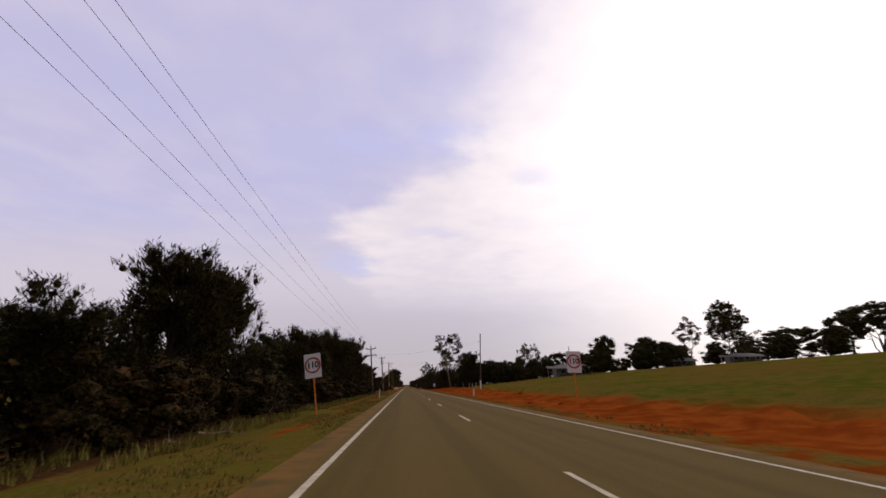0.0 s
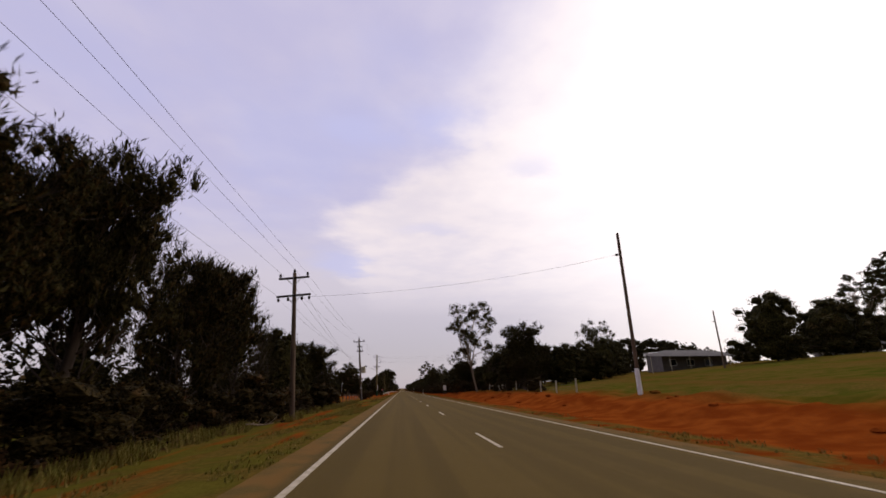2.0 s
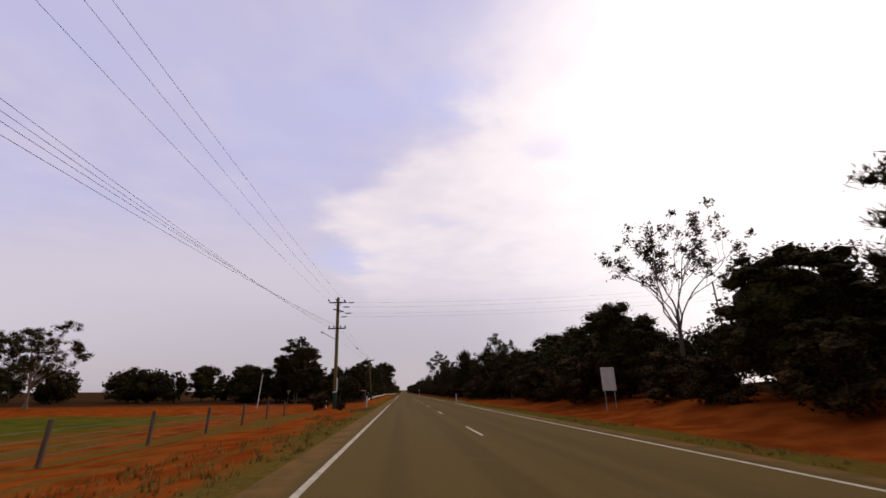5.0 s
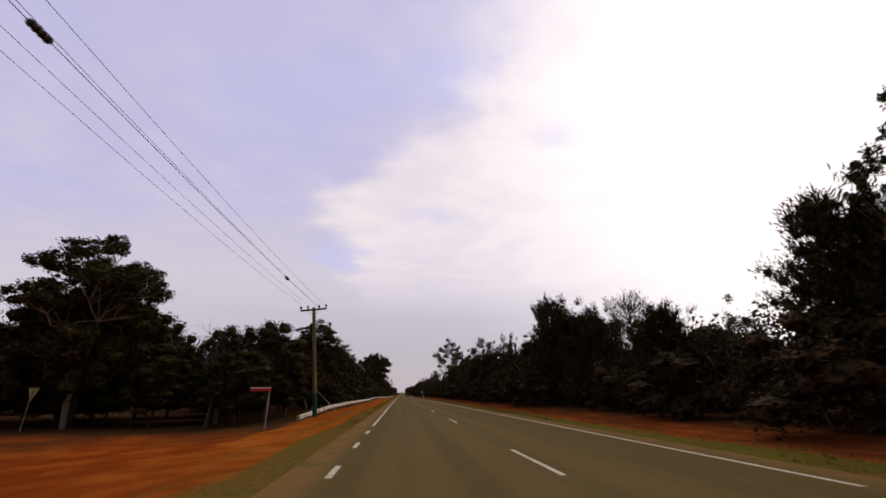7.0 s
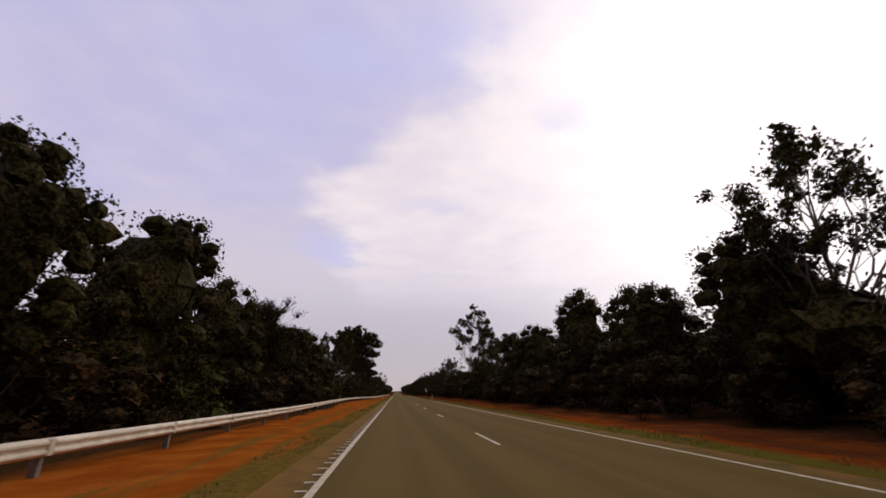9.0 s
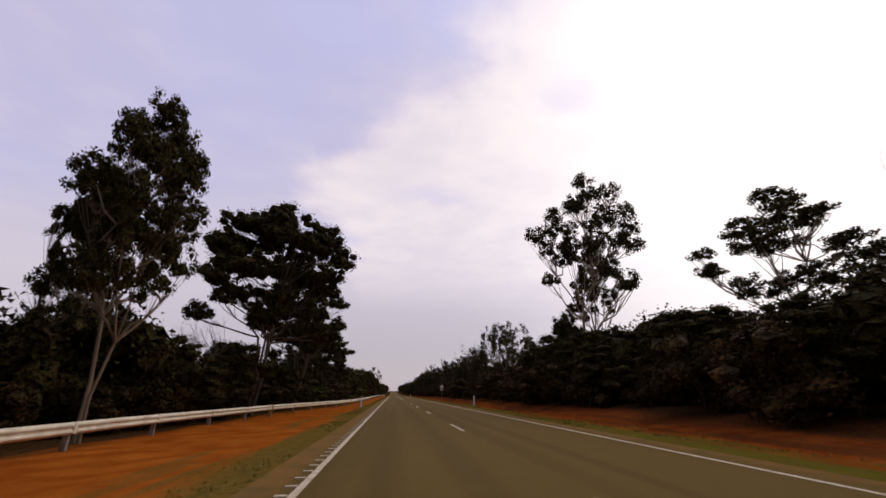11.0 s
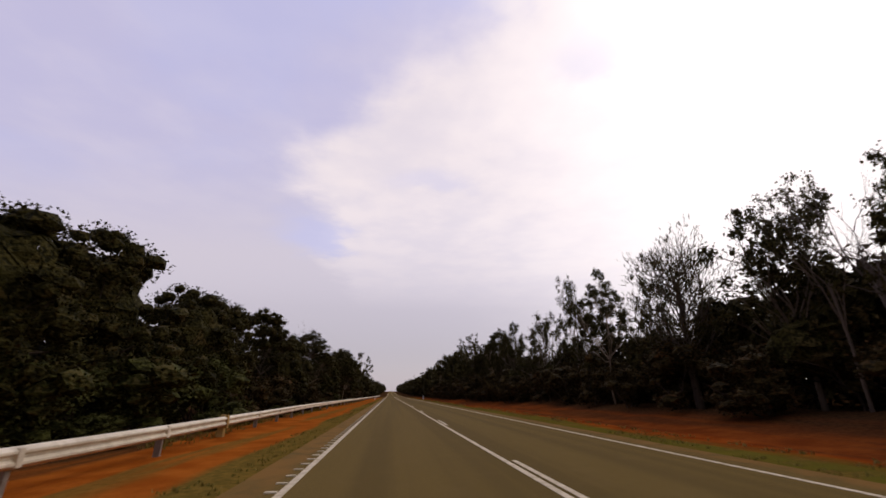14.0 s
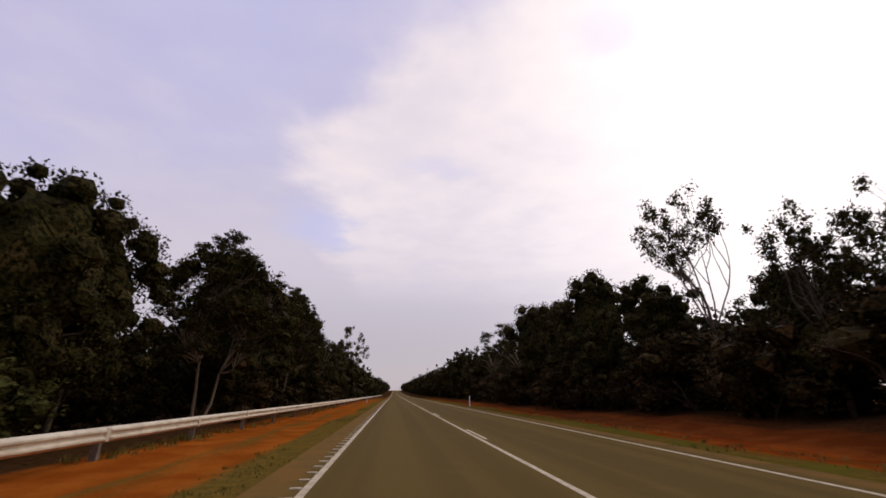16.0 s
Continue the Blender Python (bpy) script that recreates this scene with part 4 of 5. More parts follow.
front = [p for p in spots_along(-9.8, 4, 104, 3.6, (2.2,), 3.6, 5.2) if not (27 < p[1] < 33 or 43 < p[1] < 50)]
thicket("scrub_thicket", front, 0.17, 950, 1, "dark thicket behind the front sheoaks")
thicket("scrub_thicket", spots_along(-9.8, 228, 505, 4.6, (2.6, 7.0), 3.8, 5.8), 0.20, 850, 2, "dense dark scrub behind the roadside trees")
thicket("scrub_thicket", spots_along(13.8, 190, 505, 4.2, (2.0, 5.0, 9.0), 4.0, 6.0), 0.20, 900, 3, "dense dark scrub behind the red verge")
thicket("scrub_thicket", spots_along(13.8, 137, 182, 3.6, (3.5, 8.0), 3.6, 5.2), 0.20, 850, 4, "dense dark scrub by the side road")
far = spots_along(-9.8, 500, 1100, 6.0, (0.0, 6.0, 12.0), 6.5, 10.5) + spots_along(13.8, 500, 1100, 6.0, (0.0, 6.0, 12.0), 6.5, 10.5)
thicket("far_wood", far, 0.95, 150, 5, "far roadside woodland closing on the road")
thicket("scrub_thicket", [(BACK.uniform(17.5, 30.0), BACK.uniform(179.0, 192.0), BACK.uniform(3.4, 5.0), BACK.uniform(3.5, 4.8)) for k in range(26)], 0.20, 850, 8, "dense dark scrub beyond the side track")
thicket("scrub_thicket", [(BACK.uniform(18.5, 40.0), BACK.uniform(126.0, 136.0), BACK.uniform(2.6, 3.8), BACK.uniform(3.2, 4.4)) for k in range(22)], 0.20, 800, 9, "dark scrub behind the roadside gums")
hill = [(24 + 5.2 * k, 150 + 9 * math.sin(k * 1.3) + 0.08 * k * k, BACK.uniform(4.5, 7.0), BACK.uniform(5.5, 8.0)) for k in range(36)]
thicket("far_wood", hill, 0.75, 230, 6, "line of dark trees behind the paddock and houses")
flat_wood = [(-14 - 5.0 * k, 226 + 8 * math.sin(k * 1.7) + 0.15 * k, BACK.uniform(5.0, 7.2) * (0.65 if k < 4 else 1.0), BACK.uniform(5.5, 8.0)) for k in range(34)]
thicket("far_wood", flat_wood, 0.65, 260, 7, "line of dark trees beyond the side road")


def low_edge(side, y0, y1, step, low, high, kinds, jitter=0.8):
    y = y0
    while y < y1:
        h = BACK.uniform(low, high)
        plant(BACK.choice(kinds), side + BACK.uniform(-jitter, jitter), y, h, h * BACK.uniform(1.2, 1.7))
        y += step * BACK.uniform(0.7, 1.3)


low_edge(-8.2, 4, 112, 3.0, 1.1, 2.7, ("bush",), 0.7)
low_edge(-8.6, 233, 300, 4.2, 1.6, 3.2, ("bush", "bush", "bush", "fresh"), 0.7)
low_edge(-10.2, 302, 340, 3.4, 1.8, 3.2, ("bush",), 0.5)
low_edge(-8.6, 344, 449, 4.2, 1.6, 3.2, ("bush", "bush", "bush", "fresh"), 0.7)
low_edge(-8.6, 458, 500, 4.2, 1.6, 3.2, ("bush", "bush"), 0.7)
low_edge(12.4, 138, 178, 3.4, 1.8, 3.4, ("bush",), 0.9)
low_edge(12.4, 194, 500, 4.2, 1.8, 3.6, ("bush",), 0.7)
low_edge(-6.9, 366, 445, 5.0, 0.5, 1.1, ("fresh", "fresh", "bush"), 0.4)
low_edge(15.4, 296, 400, 3.2, 2.0, 3.2, ("bush",), 0.5)
low_edge(15.5, 98, 140, 3.2, 0.8, 1.8, ("bush",), 1.0)
for x, y, h in ((-8.6, 181.0, 1.9), (-6.4, 131.5, 1.7), (-6.9, 134.5, 1.3), (-5.2, 172.5, 0.7), (-6.6, 139.0, 1.2)):
    plant("bush", x, y, h, h * 1.3)
plant("round", -19.6, 216.6, 9.8, 7.4, 0)
plant("round", -16.6, 217.4, 7.4, 5.4, 1)
plant("round", -15.6, 322.5, 5.8, 5.0, 0)
plant("round", -17.6, 327.5, 6.6, 5.6, 1)
plant("round", 18.6, 452.0, 6.2, 5.0, 2)
low_edge(15.4, 402, 470, 3.2, 2.0, 3.2, ("bush",), 0.5)
low_edge(-11.4, 428, 462, 3.2, 2.0, 3.2, ("bush",), 0.5)


# ---- road furniture ----
def guide_post(x, y, side):
    p = stand("guide_post", x, y, label="white guide post with a reflector strip", category="guide post", group="guide posts")
    bm = box(-0.06, 0.06, -0.014, 0.014, -0.1, 1.0)
    bmesh.ops.bevel(bm, geom=[e for e in bm.edges if all(v.co.z > 0.9 for v in e.verts) and abs(e.verts[0].co.y - e.verts[1].co.y) > 0.01], offset=0.035, segments=2, affect="EDGES")
    part("post", bm, WHITE, p)
    part("reflector", box(-0.025, 0.025, -0.018, -0.012, 0.72, 0.9), SIGN_RED if side < 0 else SIGN_BACK, p, "small dark reflector")


for x, y in ((-3.15, 53.0), (-3.3, 176.5), (-3.0, 344.0), (-3.6, 493.0), (9.2, 56.5), (7.3, 192.0), (8.4, 344.5), (7.7, 479.0)):
    guide_post(x, y, x)


def text_part(body, size, m, material, parent):
    cu = bpy.data.curves.new("writing", "FONT")
    cu.body, cu.size, cu.extrude, cu.align_x, cu.align_y = body, size, 0.002, "CENTER", "CENTER"
    cu.offset, cu.space_character = 0.013, 0.92
    tmp = bpy.data.objects.new("tmp", cu)
    scene.collection.objects.link(tmp)
    me = bpy.data.meshes.new_from_object(tmp.evaluated_get(bpy.context.evaluated_depsgraph_get()))
    bpy.data.objects.remove(tmp)
    me.transform(m)
    me.materials.append(material)
    new("numerals", me).parent = parent


def speed_sign(x, y, turn, z0, tilt):
    """Plate 0.86 by 1.2 m, its ring centred z0 above the ground."""
    s = stand("speed_sign", x, y, turn=turn, tilt=tilt, label="110 speed limit sign on an orange post", category="road sign", group="speed signs")
    part("post", rod((0, 0.04, -0.2), (0, 0.04, z0 + 0.55), 0.04), ORANGE, s, "orange painted steel post")
    plate = box(-0.41, 0.41, -0.008, 0.008, z0 - 0.63, z0 + 0.57)
    panel = part("plate", plate, SIGN_WHITE, s, "white reflective plate")
    bm = bmesh.new()
    n = 48
    for r0, r1, y0 in ((0.315, 0.395, -0.013),):
        ring = [[bm.verts.new((r * math.cos(k * math.tau / n), yy, z0 + r * math.sin(k * math.tau / n))) for k in range(n)] for r, yy in ((r1, -0.007), (r1, y0), (r0, y0), (r0, -0.007))]
        for a, b in zip(ring, ring[1:]):
            for k in range(n):
                bm.faces.new((a[k], a[(k + 1) % n], b[(k + 1) % n], b[k]))
    part("ring", bm, SIGN_RED, panel, "red ring")
    text_part("110", 0.42, pose(0, -0.011, z0, 90, 0, 0), SIGN_BLACK, panel)


speed_sign(-4.34, 21.8, 4, 2.42, -10.0)
speed_sign(9.75, 23.4, -8, 2.62, 0.0)


def slim_pole(x, y, h, lean):
    s = stand("marker_pole", x, y, tilt=lean, label="slim white marker pole at the side road", category="marker pole", group="marker poles")
    part("pole", rod((0, 0, -0.3), (0, 0, h), 0.05, 0.035), WHITE, s)
    part("cap", rod((0, 0, h), (0, 0, h + 0.06), 0.045), STEEL, s)


slim_pole(-19.1, 194.2, 4.4, 2.0)
slim_pole(-8.7, 186.0, 1.4, -4.0)


def give_way_sign(x, y):
    s = stand("give_way_sign", x, y, turn=-20, label="back of a triangular give way sign, bare metal", category="road sign")
    part("post", rod((0, -0.03, -0.2), (0, -0.03, 2.1), 0.03), STEEL, s)
    bm = bmesh.new()
    lo = [bm.verts.new(p) for p in ((-0.42, 0, 2.25), (0.42, 0, 2.25), (0.0, 0, 1.5))]
    f = bm.faces.new(lo)
    up = bmesh.ops.extrude_face_region(bm, geom=[f])["geom"]
    bmesh.ops.translate(bm, verts=[v for v in up if isinstance(v, bmesh.types.BMVert)], vec=(0, 0.012, 0))
    part("plate", bm, SIGN_YELLOW, s)


give_way_sign(-20.5, 214.5)


def hazard_board(x, y):
    s = stand("name_board", x, y, turn=10, label="narrow red and white board on a grey post", category="road sign")
    part("post", rod((0, 0, -0.2), (0, 0, 1.95), 0.035), STEEL, s)
    panel = part("board", box(-0.85, 0.05, -0.045, -0.03, 1.76, 1.92), SIGN_RED, s)
    part("border", box(-0.85, 0.05, -0.052, -0.046, 1.88, 1.92), SIGN_WHITE, panel)


hazard_board(-6.3, 209.5)


def diamond_sign(x, y):
    s = stand("warning_sign", x, y, turn=-6, label="back of a diamond warning sign with a small plate", category="road sign")
    part("post", rod((0, -0.03, -0.2), (0, -0.03, 2.55), 0.03), STEEL, s)
    bm = box(-0.30, 0.30, -0.006, 0.006, -0.30, 0.30)
    bm.transform(pose(0, 0, 2.42, 0, 45, 0))
    part("diamond_plate", bm, SIGN_BACK, s, "pale grey diamond")
    part("lower_plate", box(-0.34, 0.34, -0.006, 0.006, 1.72, 1.92), SIGN_BACK, s, "pale grey plate")


diamond_sign(10.1, 387.6)


def twin_board(x, y, w, z0, z1, rails, label):
    s = stand("notice_board", x, y, turn=-8, label=label, category="sign")
    for dx in (-w * 0.35, w * 0.35):
        part("post", rod((dx, 0.03, -0.2), (dx, 0.03, z1), 0.03), STEEL, s)
    for k in range(rails):
        h = (z1 - z0) / rails
        part("panel", box(-w / 2, w / 2, -0.01, 0.01, z0 + k * h + 0.02, z0 + (k + 1) * h - 0.03), SIGN_BACK, s)


twin_board(10.7, 156.0, 0.7, 0.9, 2.1, 1, "pale sign panel on two thin posts")
twin_board(13.0, 195.4, 1.9, 1.05, 1.6, 2, "low board of two white slats by the scrub")


def guard_rail():
    rail = stand("guard_rail", 0, 0, 0, label="long pale steel guard rail beside the red verge", category="guard rail")
    prof = [(0.0, 0.155), (0.045, 0.13), (0.085, 0.095), (0.085, 0.06), (0.03, 0.02), (0.03, -0.02), (0.085, -0.06), (0.085, -0.095), (0.045, -0.13), (0.0, -0.155)]
    prof = [(u, 0.94 * v) for u, v in prof]
    prof += [(u - 0.008, v) for u, v in prof[::-1]]

    bends = (217, -6.5, 230, -6.4, 240, -6.0, 270, -5.9, 298, -7.2, 316, -8.0, 330, -7.4, 343, -5.6, 354, -4.8, 392, -4.9, 415, -5.8, 450, -5.8, 470, -5.5, 640, -5.5)

    def line(y):
        x = float(np.interp(y, bends[0::2], bends[1::2]))
        return x, float(np.interp(y, (216, 221, 228, 240, 300), (-0.20, -0.04, 0.15, 0.30, 0.37)))

    bolt_mesh = None
    y = 217.0
    while y < 640:
        y1 = y + 4.0
        verts, faces = [], []
        for yy in (y, (y + y1) / 2, y1 + 0.12):
            x, z = line(yy)
            verts += [(x + u, yy, z + v) for u, v in prof]
        n = len(prof)
        for j in range(2):
            faces += [(j * n + k, j * n + (k + 1) % n, (j + 1) * n + (k + 1) % n, (j + 1) * n + k) for k in range(n)]
        faces += [tuple(range(n))[::-1], tuple(range(2 * n, 3 * n))]
        beam = raw("beam", verts, faces, RAIL, rail)
        xj, zj = line(y)
        part("splice", box(xj + 0.02, xj + 0.096, y - 0.05, y + 0.06, zj - 0.13, zj + 0.13, bevel=0.01), RAIL, beam)
        for yy in ((y, y + 2.0) if y < 234 else (y,)):
            x, z = line(yy)
            g = ground_z(x, yy)
            big = abs(yy - 223) < 0.1 or abs(yy - 225) < 0.1 or int(yy) in (329, 353, 377, 397)
            pm = bmesh.new()
            if big:
                add_box(pm, x - 0.16, x + 0.02, yy - 0.09, yy + 0.09, g - 0.2, z + 0.20)
                add_box(pm, x + 0.02, x + 0.10, yy - 0.07, yy + 0.07, z - 0.2, z + 0.20)
                bmesh.ops.bevel(pm, geom=[e for e in pm.edges if min(v.co.z for v in e.verts) > z + 0.1], offset=0.03, segments=2, affect="EDGES")
            else:
                add_box(pm, x - 0.12, x - 0.015, yy - 0.05, yy + 0.05, g - 0.2, z + 0.13)
                add_box(pm, x - 0.13, x + 0.0, yy - 0.056, yy - 0.05, g - 0.2, z + 0.13)
            part("post", pm, YELLOW_WOOD if big else STEEL, rail, "yellowed timber post" if big else "")
        y = y1


guard_rail()


# ---- power line ----
def insulator(parent, m):
    part("insulator", turned([(0.02, 0.0), (0.02, 0.06), (0.075, 0.07), (0.085, 0.13), (0.06, 0.15), (0.08, 0.19), (0.05, 0.25), (0.02, 0.27)], m), GLAZED, parent, "brown porcelain insulator")


def crossarm(parent, z, half, turn=0.0, pins=(), drop=False, shift=0.0):
    bm = box(-half + shift, half + shift, -0.17, -0.05, -0.06, 0.06, bevel=0.012)
    bm.transform(pose(0, 0, z, 0, 0, turn))
    arm = part("crossarm", bm, ARM, parent, "dark timber crossarm")
    for dx in pins:
        insulator(arm, pose(0, 0, z, 0, 0, turn) @ pose(dx + shift, -0.11, -0.06 if drop else 0.06, 180 if drop else 0))
    if half > 0.8:
        for s in (-1, 1):
            bm = rod((s * 0.45 + shift, -0.12, -0.05), (s * 0.08, -0.12, -0.42), 0.018, sides=6)
            bm.transform(pose(0, 0, z, 0, 0, turn))
            part("brace", bm, STEEL, arm)
    return arm


def pole_body(p, h, r0, r1, material, lean=(0.0, 0.0)):
    bm = bmesh.new()
    n, rings = 14, []
    for k in range(9):
        t = k / 8
        z = -0.5 + (h + 0.5) * t
        r = r0 + (r1 - r0) * t
        c = (lean[0] * z / h, lean[1] * z / h)
        rings.append([bm.verts.new((c[0] + r * math.cos(a * math.tau / n), c[1] + r * math.sin(a * math.tau / n), z)) for a in range(n)])
    for lo, hi in zip(rings, rings[1:]):
        for k in range(n):
            bm.faces.new((lo[k], lo[(k + 1) % n], hi[(k + 1) % n], hi[k]))
    bm.faces.new(rings[-1])
    ob = part("pole", bm, material, p)
    for f in ob.data.polygons:
        f.use_smooth = len(f.vertices) == 4
    return ob


P0, P1, P2, P3, P4 = (-6.4, -18.0), (-6.0, 79.5), (-6.45, 127.2), (-6.9, 180.4), (-5.9, 219.0)
TILT = {P0: 0.0, P1: -5.6, P2: -6.0, P3: -2.6, P4: -6.2}


def base_of(p):
    return ground_z(*p)


def pole_one():
    p = stand("power_pole", *P1, turn=-4, tilt=TILT[P1], label="weathered timber power pole with two crossarms", category="power pole", group="power line")
    pole_body(p, 8.7, 0.16, 0.115, POLE)
    crossarm(p, 8.35, 0.95, pins=(-0.85, 0.85))
    crossarm(p, 7.2, 1.05, pins=(-0.95, -0.35, 0.5, 0.95), drop=True)
    insulator(p, pose(0, 0, 8.7))


def pole_two():
    p = stand("power_pole", *P2, turn=5, tilt=TILT[P2], label="timber power pole carrying a cream transformer", category="power pole", group="power line")
    body = pole_body(p, 10.2, 0.18, 0.125, POLE)
    crossarm(p, 9.75, 0.95, pins=(-0.85, 0.85))
    insulator(p, pose(0, 0, 10.2))
    crossarm(p, 8.95, 0.75, 55, pins=(-0.6, 0.6), drop=True)
    crossarm(p, 8.05, 0.85, 55, pins=(-0.7, 0.2, 0.7))
    for k in range(5):
        part("line_spool", turned([(0.05, 0), (0.07, 0.03), (0.04, 0.06), (0.07, 0.09), (0.05, 0.12)], pose(-0.24, 0, 6.9 - 0.45 * k, 0, 90)), GLAZED, p)
    can = part("transformer", turned([(0.30, 0.0), (0.36, 0.03), (0.36, 0.95), (0.38, 0.97), (0.38, 1.02), (0.2, 1.12)], pose(0.55, -0.2, 4.35), 20), CREAM, p, "cream enamelled transformer tank")
    for k in range(3):
        part("bushing", turned([(0.03, 0), (0.03, 0.08), (0.06, 0.1), (0.06, 0.16), (0.035, 0.18), (0.055, 0.22), (0.02, 0.34)], pose(0.75 + 0.14 * k, -0.3 + 0.1 * k, 5.3, 0, 32)), GLAZED, can)
    part("bracket", box(0.1, 0.3, -0.3, -0.1, 4.5, 5.2), STEEL, can)
    part("nameplate", box(0.38, 0.52, -0.565, -0.55, 4.9, 5.15), SIGN_BLACK, can)
    part("service_bracket", rod((-0.1, -0.1, 4.95), (-0.85, -0.5, 5.15), 0.035), ARM, p)
    part("cable_guard", box(0.02, 0.12, -0.22, -0.17, -0.3, 2.6), STEEL, body, "grey steel cable cover")
    part("collar", turned([(0.185, 1.95), (0.19, 1.96), (0.19, 2.02), (0.185, 2.03)]), SIGN_WHITE, body)
    part("dark_sleeve", turned([(0.20, -0.4), (0.195, 1.15), (0.18, 1.17)]), SIGN_BLACK, body, "blackened base sleeve")


def pole_three():
    p = stand("power_pole", *P3, tilt=TILT[P3], label="thick yellowish treated power pole with a green base", category="power pole", group="power line")
    body = pole_body(p, 11.7, 0.205, 0.16, POLE_PALE, (0.0, 0.0))
    part("painted_base", turned([(0.225, -0.45), (0.222, 1.55), (0.21, 1.57)], sides=14), POLE_GREEN, body, "dark green painted base")
    part("collar", turned([(0.226, 1.57), (0.228, 1.58), (0.226, 1.66), (0.215, 1.67)], sides=14), SIGN_WHITE, body)
    for z in (6.3, 6.75, 9.0, 9.15, 10.3):
        x = 0.0
        part("band", turned([(0.20, 0), (0.204, 0.01), (0.204, 0.05), (0.20, 0.06)], pose(x, 0, z), 14), STEEL, body)
    crossarm(p, 11.1, 0.95, pins=())
    crossarm(p, 10.2, 0.9, 62)
    crossarm(p, 8.2, 0.95, pins=(-0.85, -0.35, 0.35, 0.85))
    part("street_light_arm", rod((0.1, 0, 6.9), (-1.5, -0.4, 7.8), 0.03), STEEL, p)
    part("arm_cap", box(-1.62, -1.42, -0.5, -0.3, 7.72, 7.87), STEEL, p)
    part("cable_guard", box(0.16, 0.28, -0.26, -0.2, 1.7, 3.0), SIGN_WHITE, body, "white cable cover")


def pole_four():
    p = stand("power_pole", *P4, tilt=TILT[P4], label="plain power pole with a single crossarm", category="power pole", group="power line")
    body = pole_body(p, 7.6, 0.15, 0.12, POLE_PALE)
    crossarm(p, 7.42, 0.95, pins=(-0.9, -0.4, 0.4, 0.9))
    part("painted_base", turned([(0.165, -0.45), (0.16, 1.55), (0.15, 1.57)], sides=14), POLE_GREEN, body, "dark painted base")


def plain_pole(x, y, h, label, sleeve=False):
    p = stand("timber_pole", x, y, label=label, category="pole")
    body = pole_body(p, h, 0.115, 0.085, POLE, (0.15, 0.0))
    if sleeve:
        part("wrap", turned([(0.13, -0.3), (0.126, 1.35), (0.11, 1.36)]), WHITE, body, "white painted base")
    insulator(p, pose(0.03, 0, h - 1.5, 0, -90))


pole_one()
pole_two()
pole_three()
pole_four()
plain_pole(13.9, 77.2, 9.9, "bare timber pole with a white base", True)
plain_pole(42.5, 104.8, 7.6, "bare timber pole in the paddock")
plain_pole(36.0, 177.5, 12.0, "bare timber pole behind the scrub")


def wire(a, b, sag, r=0.0065):
    bm = bmesh.new()
    a, b = Vector(a), Vector(b)
    n, rings = 22, []
    for k in range(n + 1):
        t = k / n
        p = a.lerp(b, t) - Vector((0, 0, sag * 4 * t * (1 - t)))
        rings.append([bm.verts.new(p + Vector((r * math.cos(q), 0.3 * r * math.cos(q + 1), r * math.sin(q)))) for q in (0, 2.1, 4.2)])
    for lo, hi in zip(rings, rings[1:]):
        for k in range(3):
            bm.faces.new((lo[k], lo[(k + 1) % 3], hi[(k + 1) % 3], hi[k]))
    return tagged(part("power_line", bm, WIRE), "thin dark sagging power conductor", "power line", "overhead wires")


def at(p, dx, z):
    return (p[0] + dx + z * math.sin(radians(TILT[p])), p[1] - 0.1, base_of(p) + z * math.cos(radians(TILT[p])))


for dx, z1, z2 in ((-0.85, 8.65, 10.05), (0.0, 8.97, 10.45), (0.85, 8.65, 10.05)):
    wire((P0[0] + dx, P0[1], 8.8 + (0.3 if dx == 0 else 0)), at(P1, dx, z1), 0.9)
    wire(at(P1, dx, z1), at(P2, dx, z2), 0.5)
    wire(at(P2, dx, z2), at(P3, dx, 11.2), 0.6)
wire((P0[0] - 1.2, P0[1], 8.5), at(P1, -0.95, 7.1), 0.7)
for k, dx in enumerate((-0.95, -0.35, 0.5, 0.95)):
    wire(at(P1, dx, 6.95), at(P2, -0.25, 6.9 - 0.45 * k), 0.6)
    wire(at(P2, -0.2, 6.9 - 0.45 * k), at(P3, (-0.85, -0.35, 0.35, 0.85)[k], 8.3), 0.6)
for dx, dz in ((-0.85, 8.4), (-0.35, 8.4), (0.35, 8.4), (0.85, 8.4)):
    wire(at(P3, dx, dz), at(P4, dx, 7.74), 0.45)
wire(at(P3, 0.5, 7.9), at(P4, 0.5, 7.47), 0.3, 0.009)
wire(at(P1, 1.05, 7.15), (13.85, 77.1, ground_z(13.9, 77.2) + 8.4), 0.5)
for dz, dx in ((11.1, 0.9), (10.6, 0.4), (9.9, 0.6), (9.5, 0.2)):
    wire(at(P3, dx, dz), (35.7, 177.5, ground_z(36, 177.5) + dz + 0.3), 0.5)


def line_fitting(a, b, t, sag, r, length):
    """A long dark strain insulator or spacer threaded on a wire."""
    a, b = Vector(a), Vector(b)
    p = a.lerp(b, t) - Vector((0, 0, sag * 4 * t * (1 - t)))
    d = (b - a).normalized() * length / 2
    bm = bmesh.new()
    add_rod(bm, p - d, p + d, r, r, 8)
    for k in range(4):
        add_rod(bm, p + d * (k - 1.5) * 0.5 - d * 0.1, p + d * (k - 1.5) * 0.5 + d * 0.1, r * 1.6, r * 1.6, 8)
    tagged(part("line_insulator", bm, GLAZED), "dark ribbed insulator threaded on a power wire", "insulator", "line insulators")


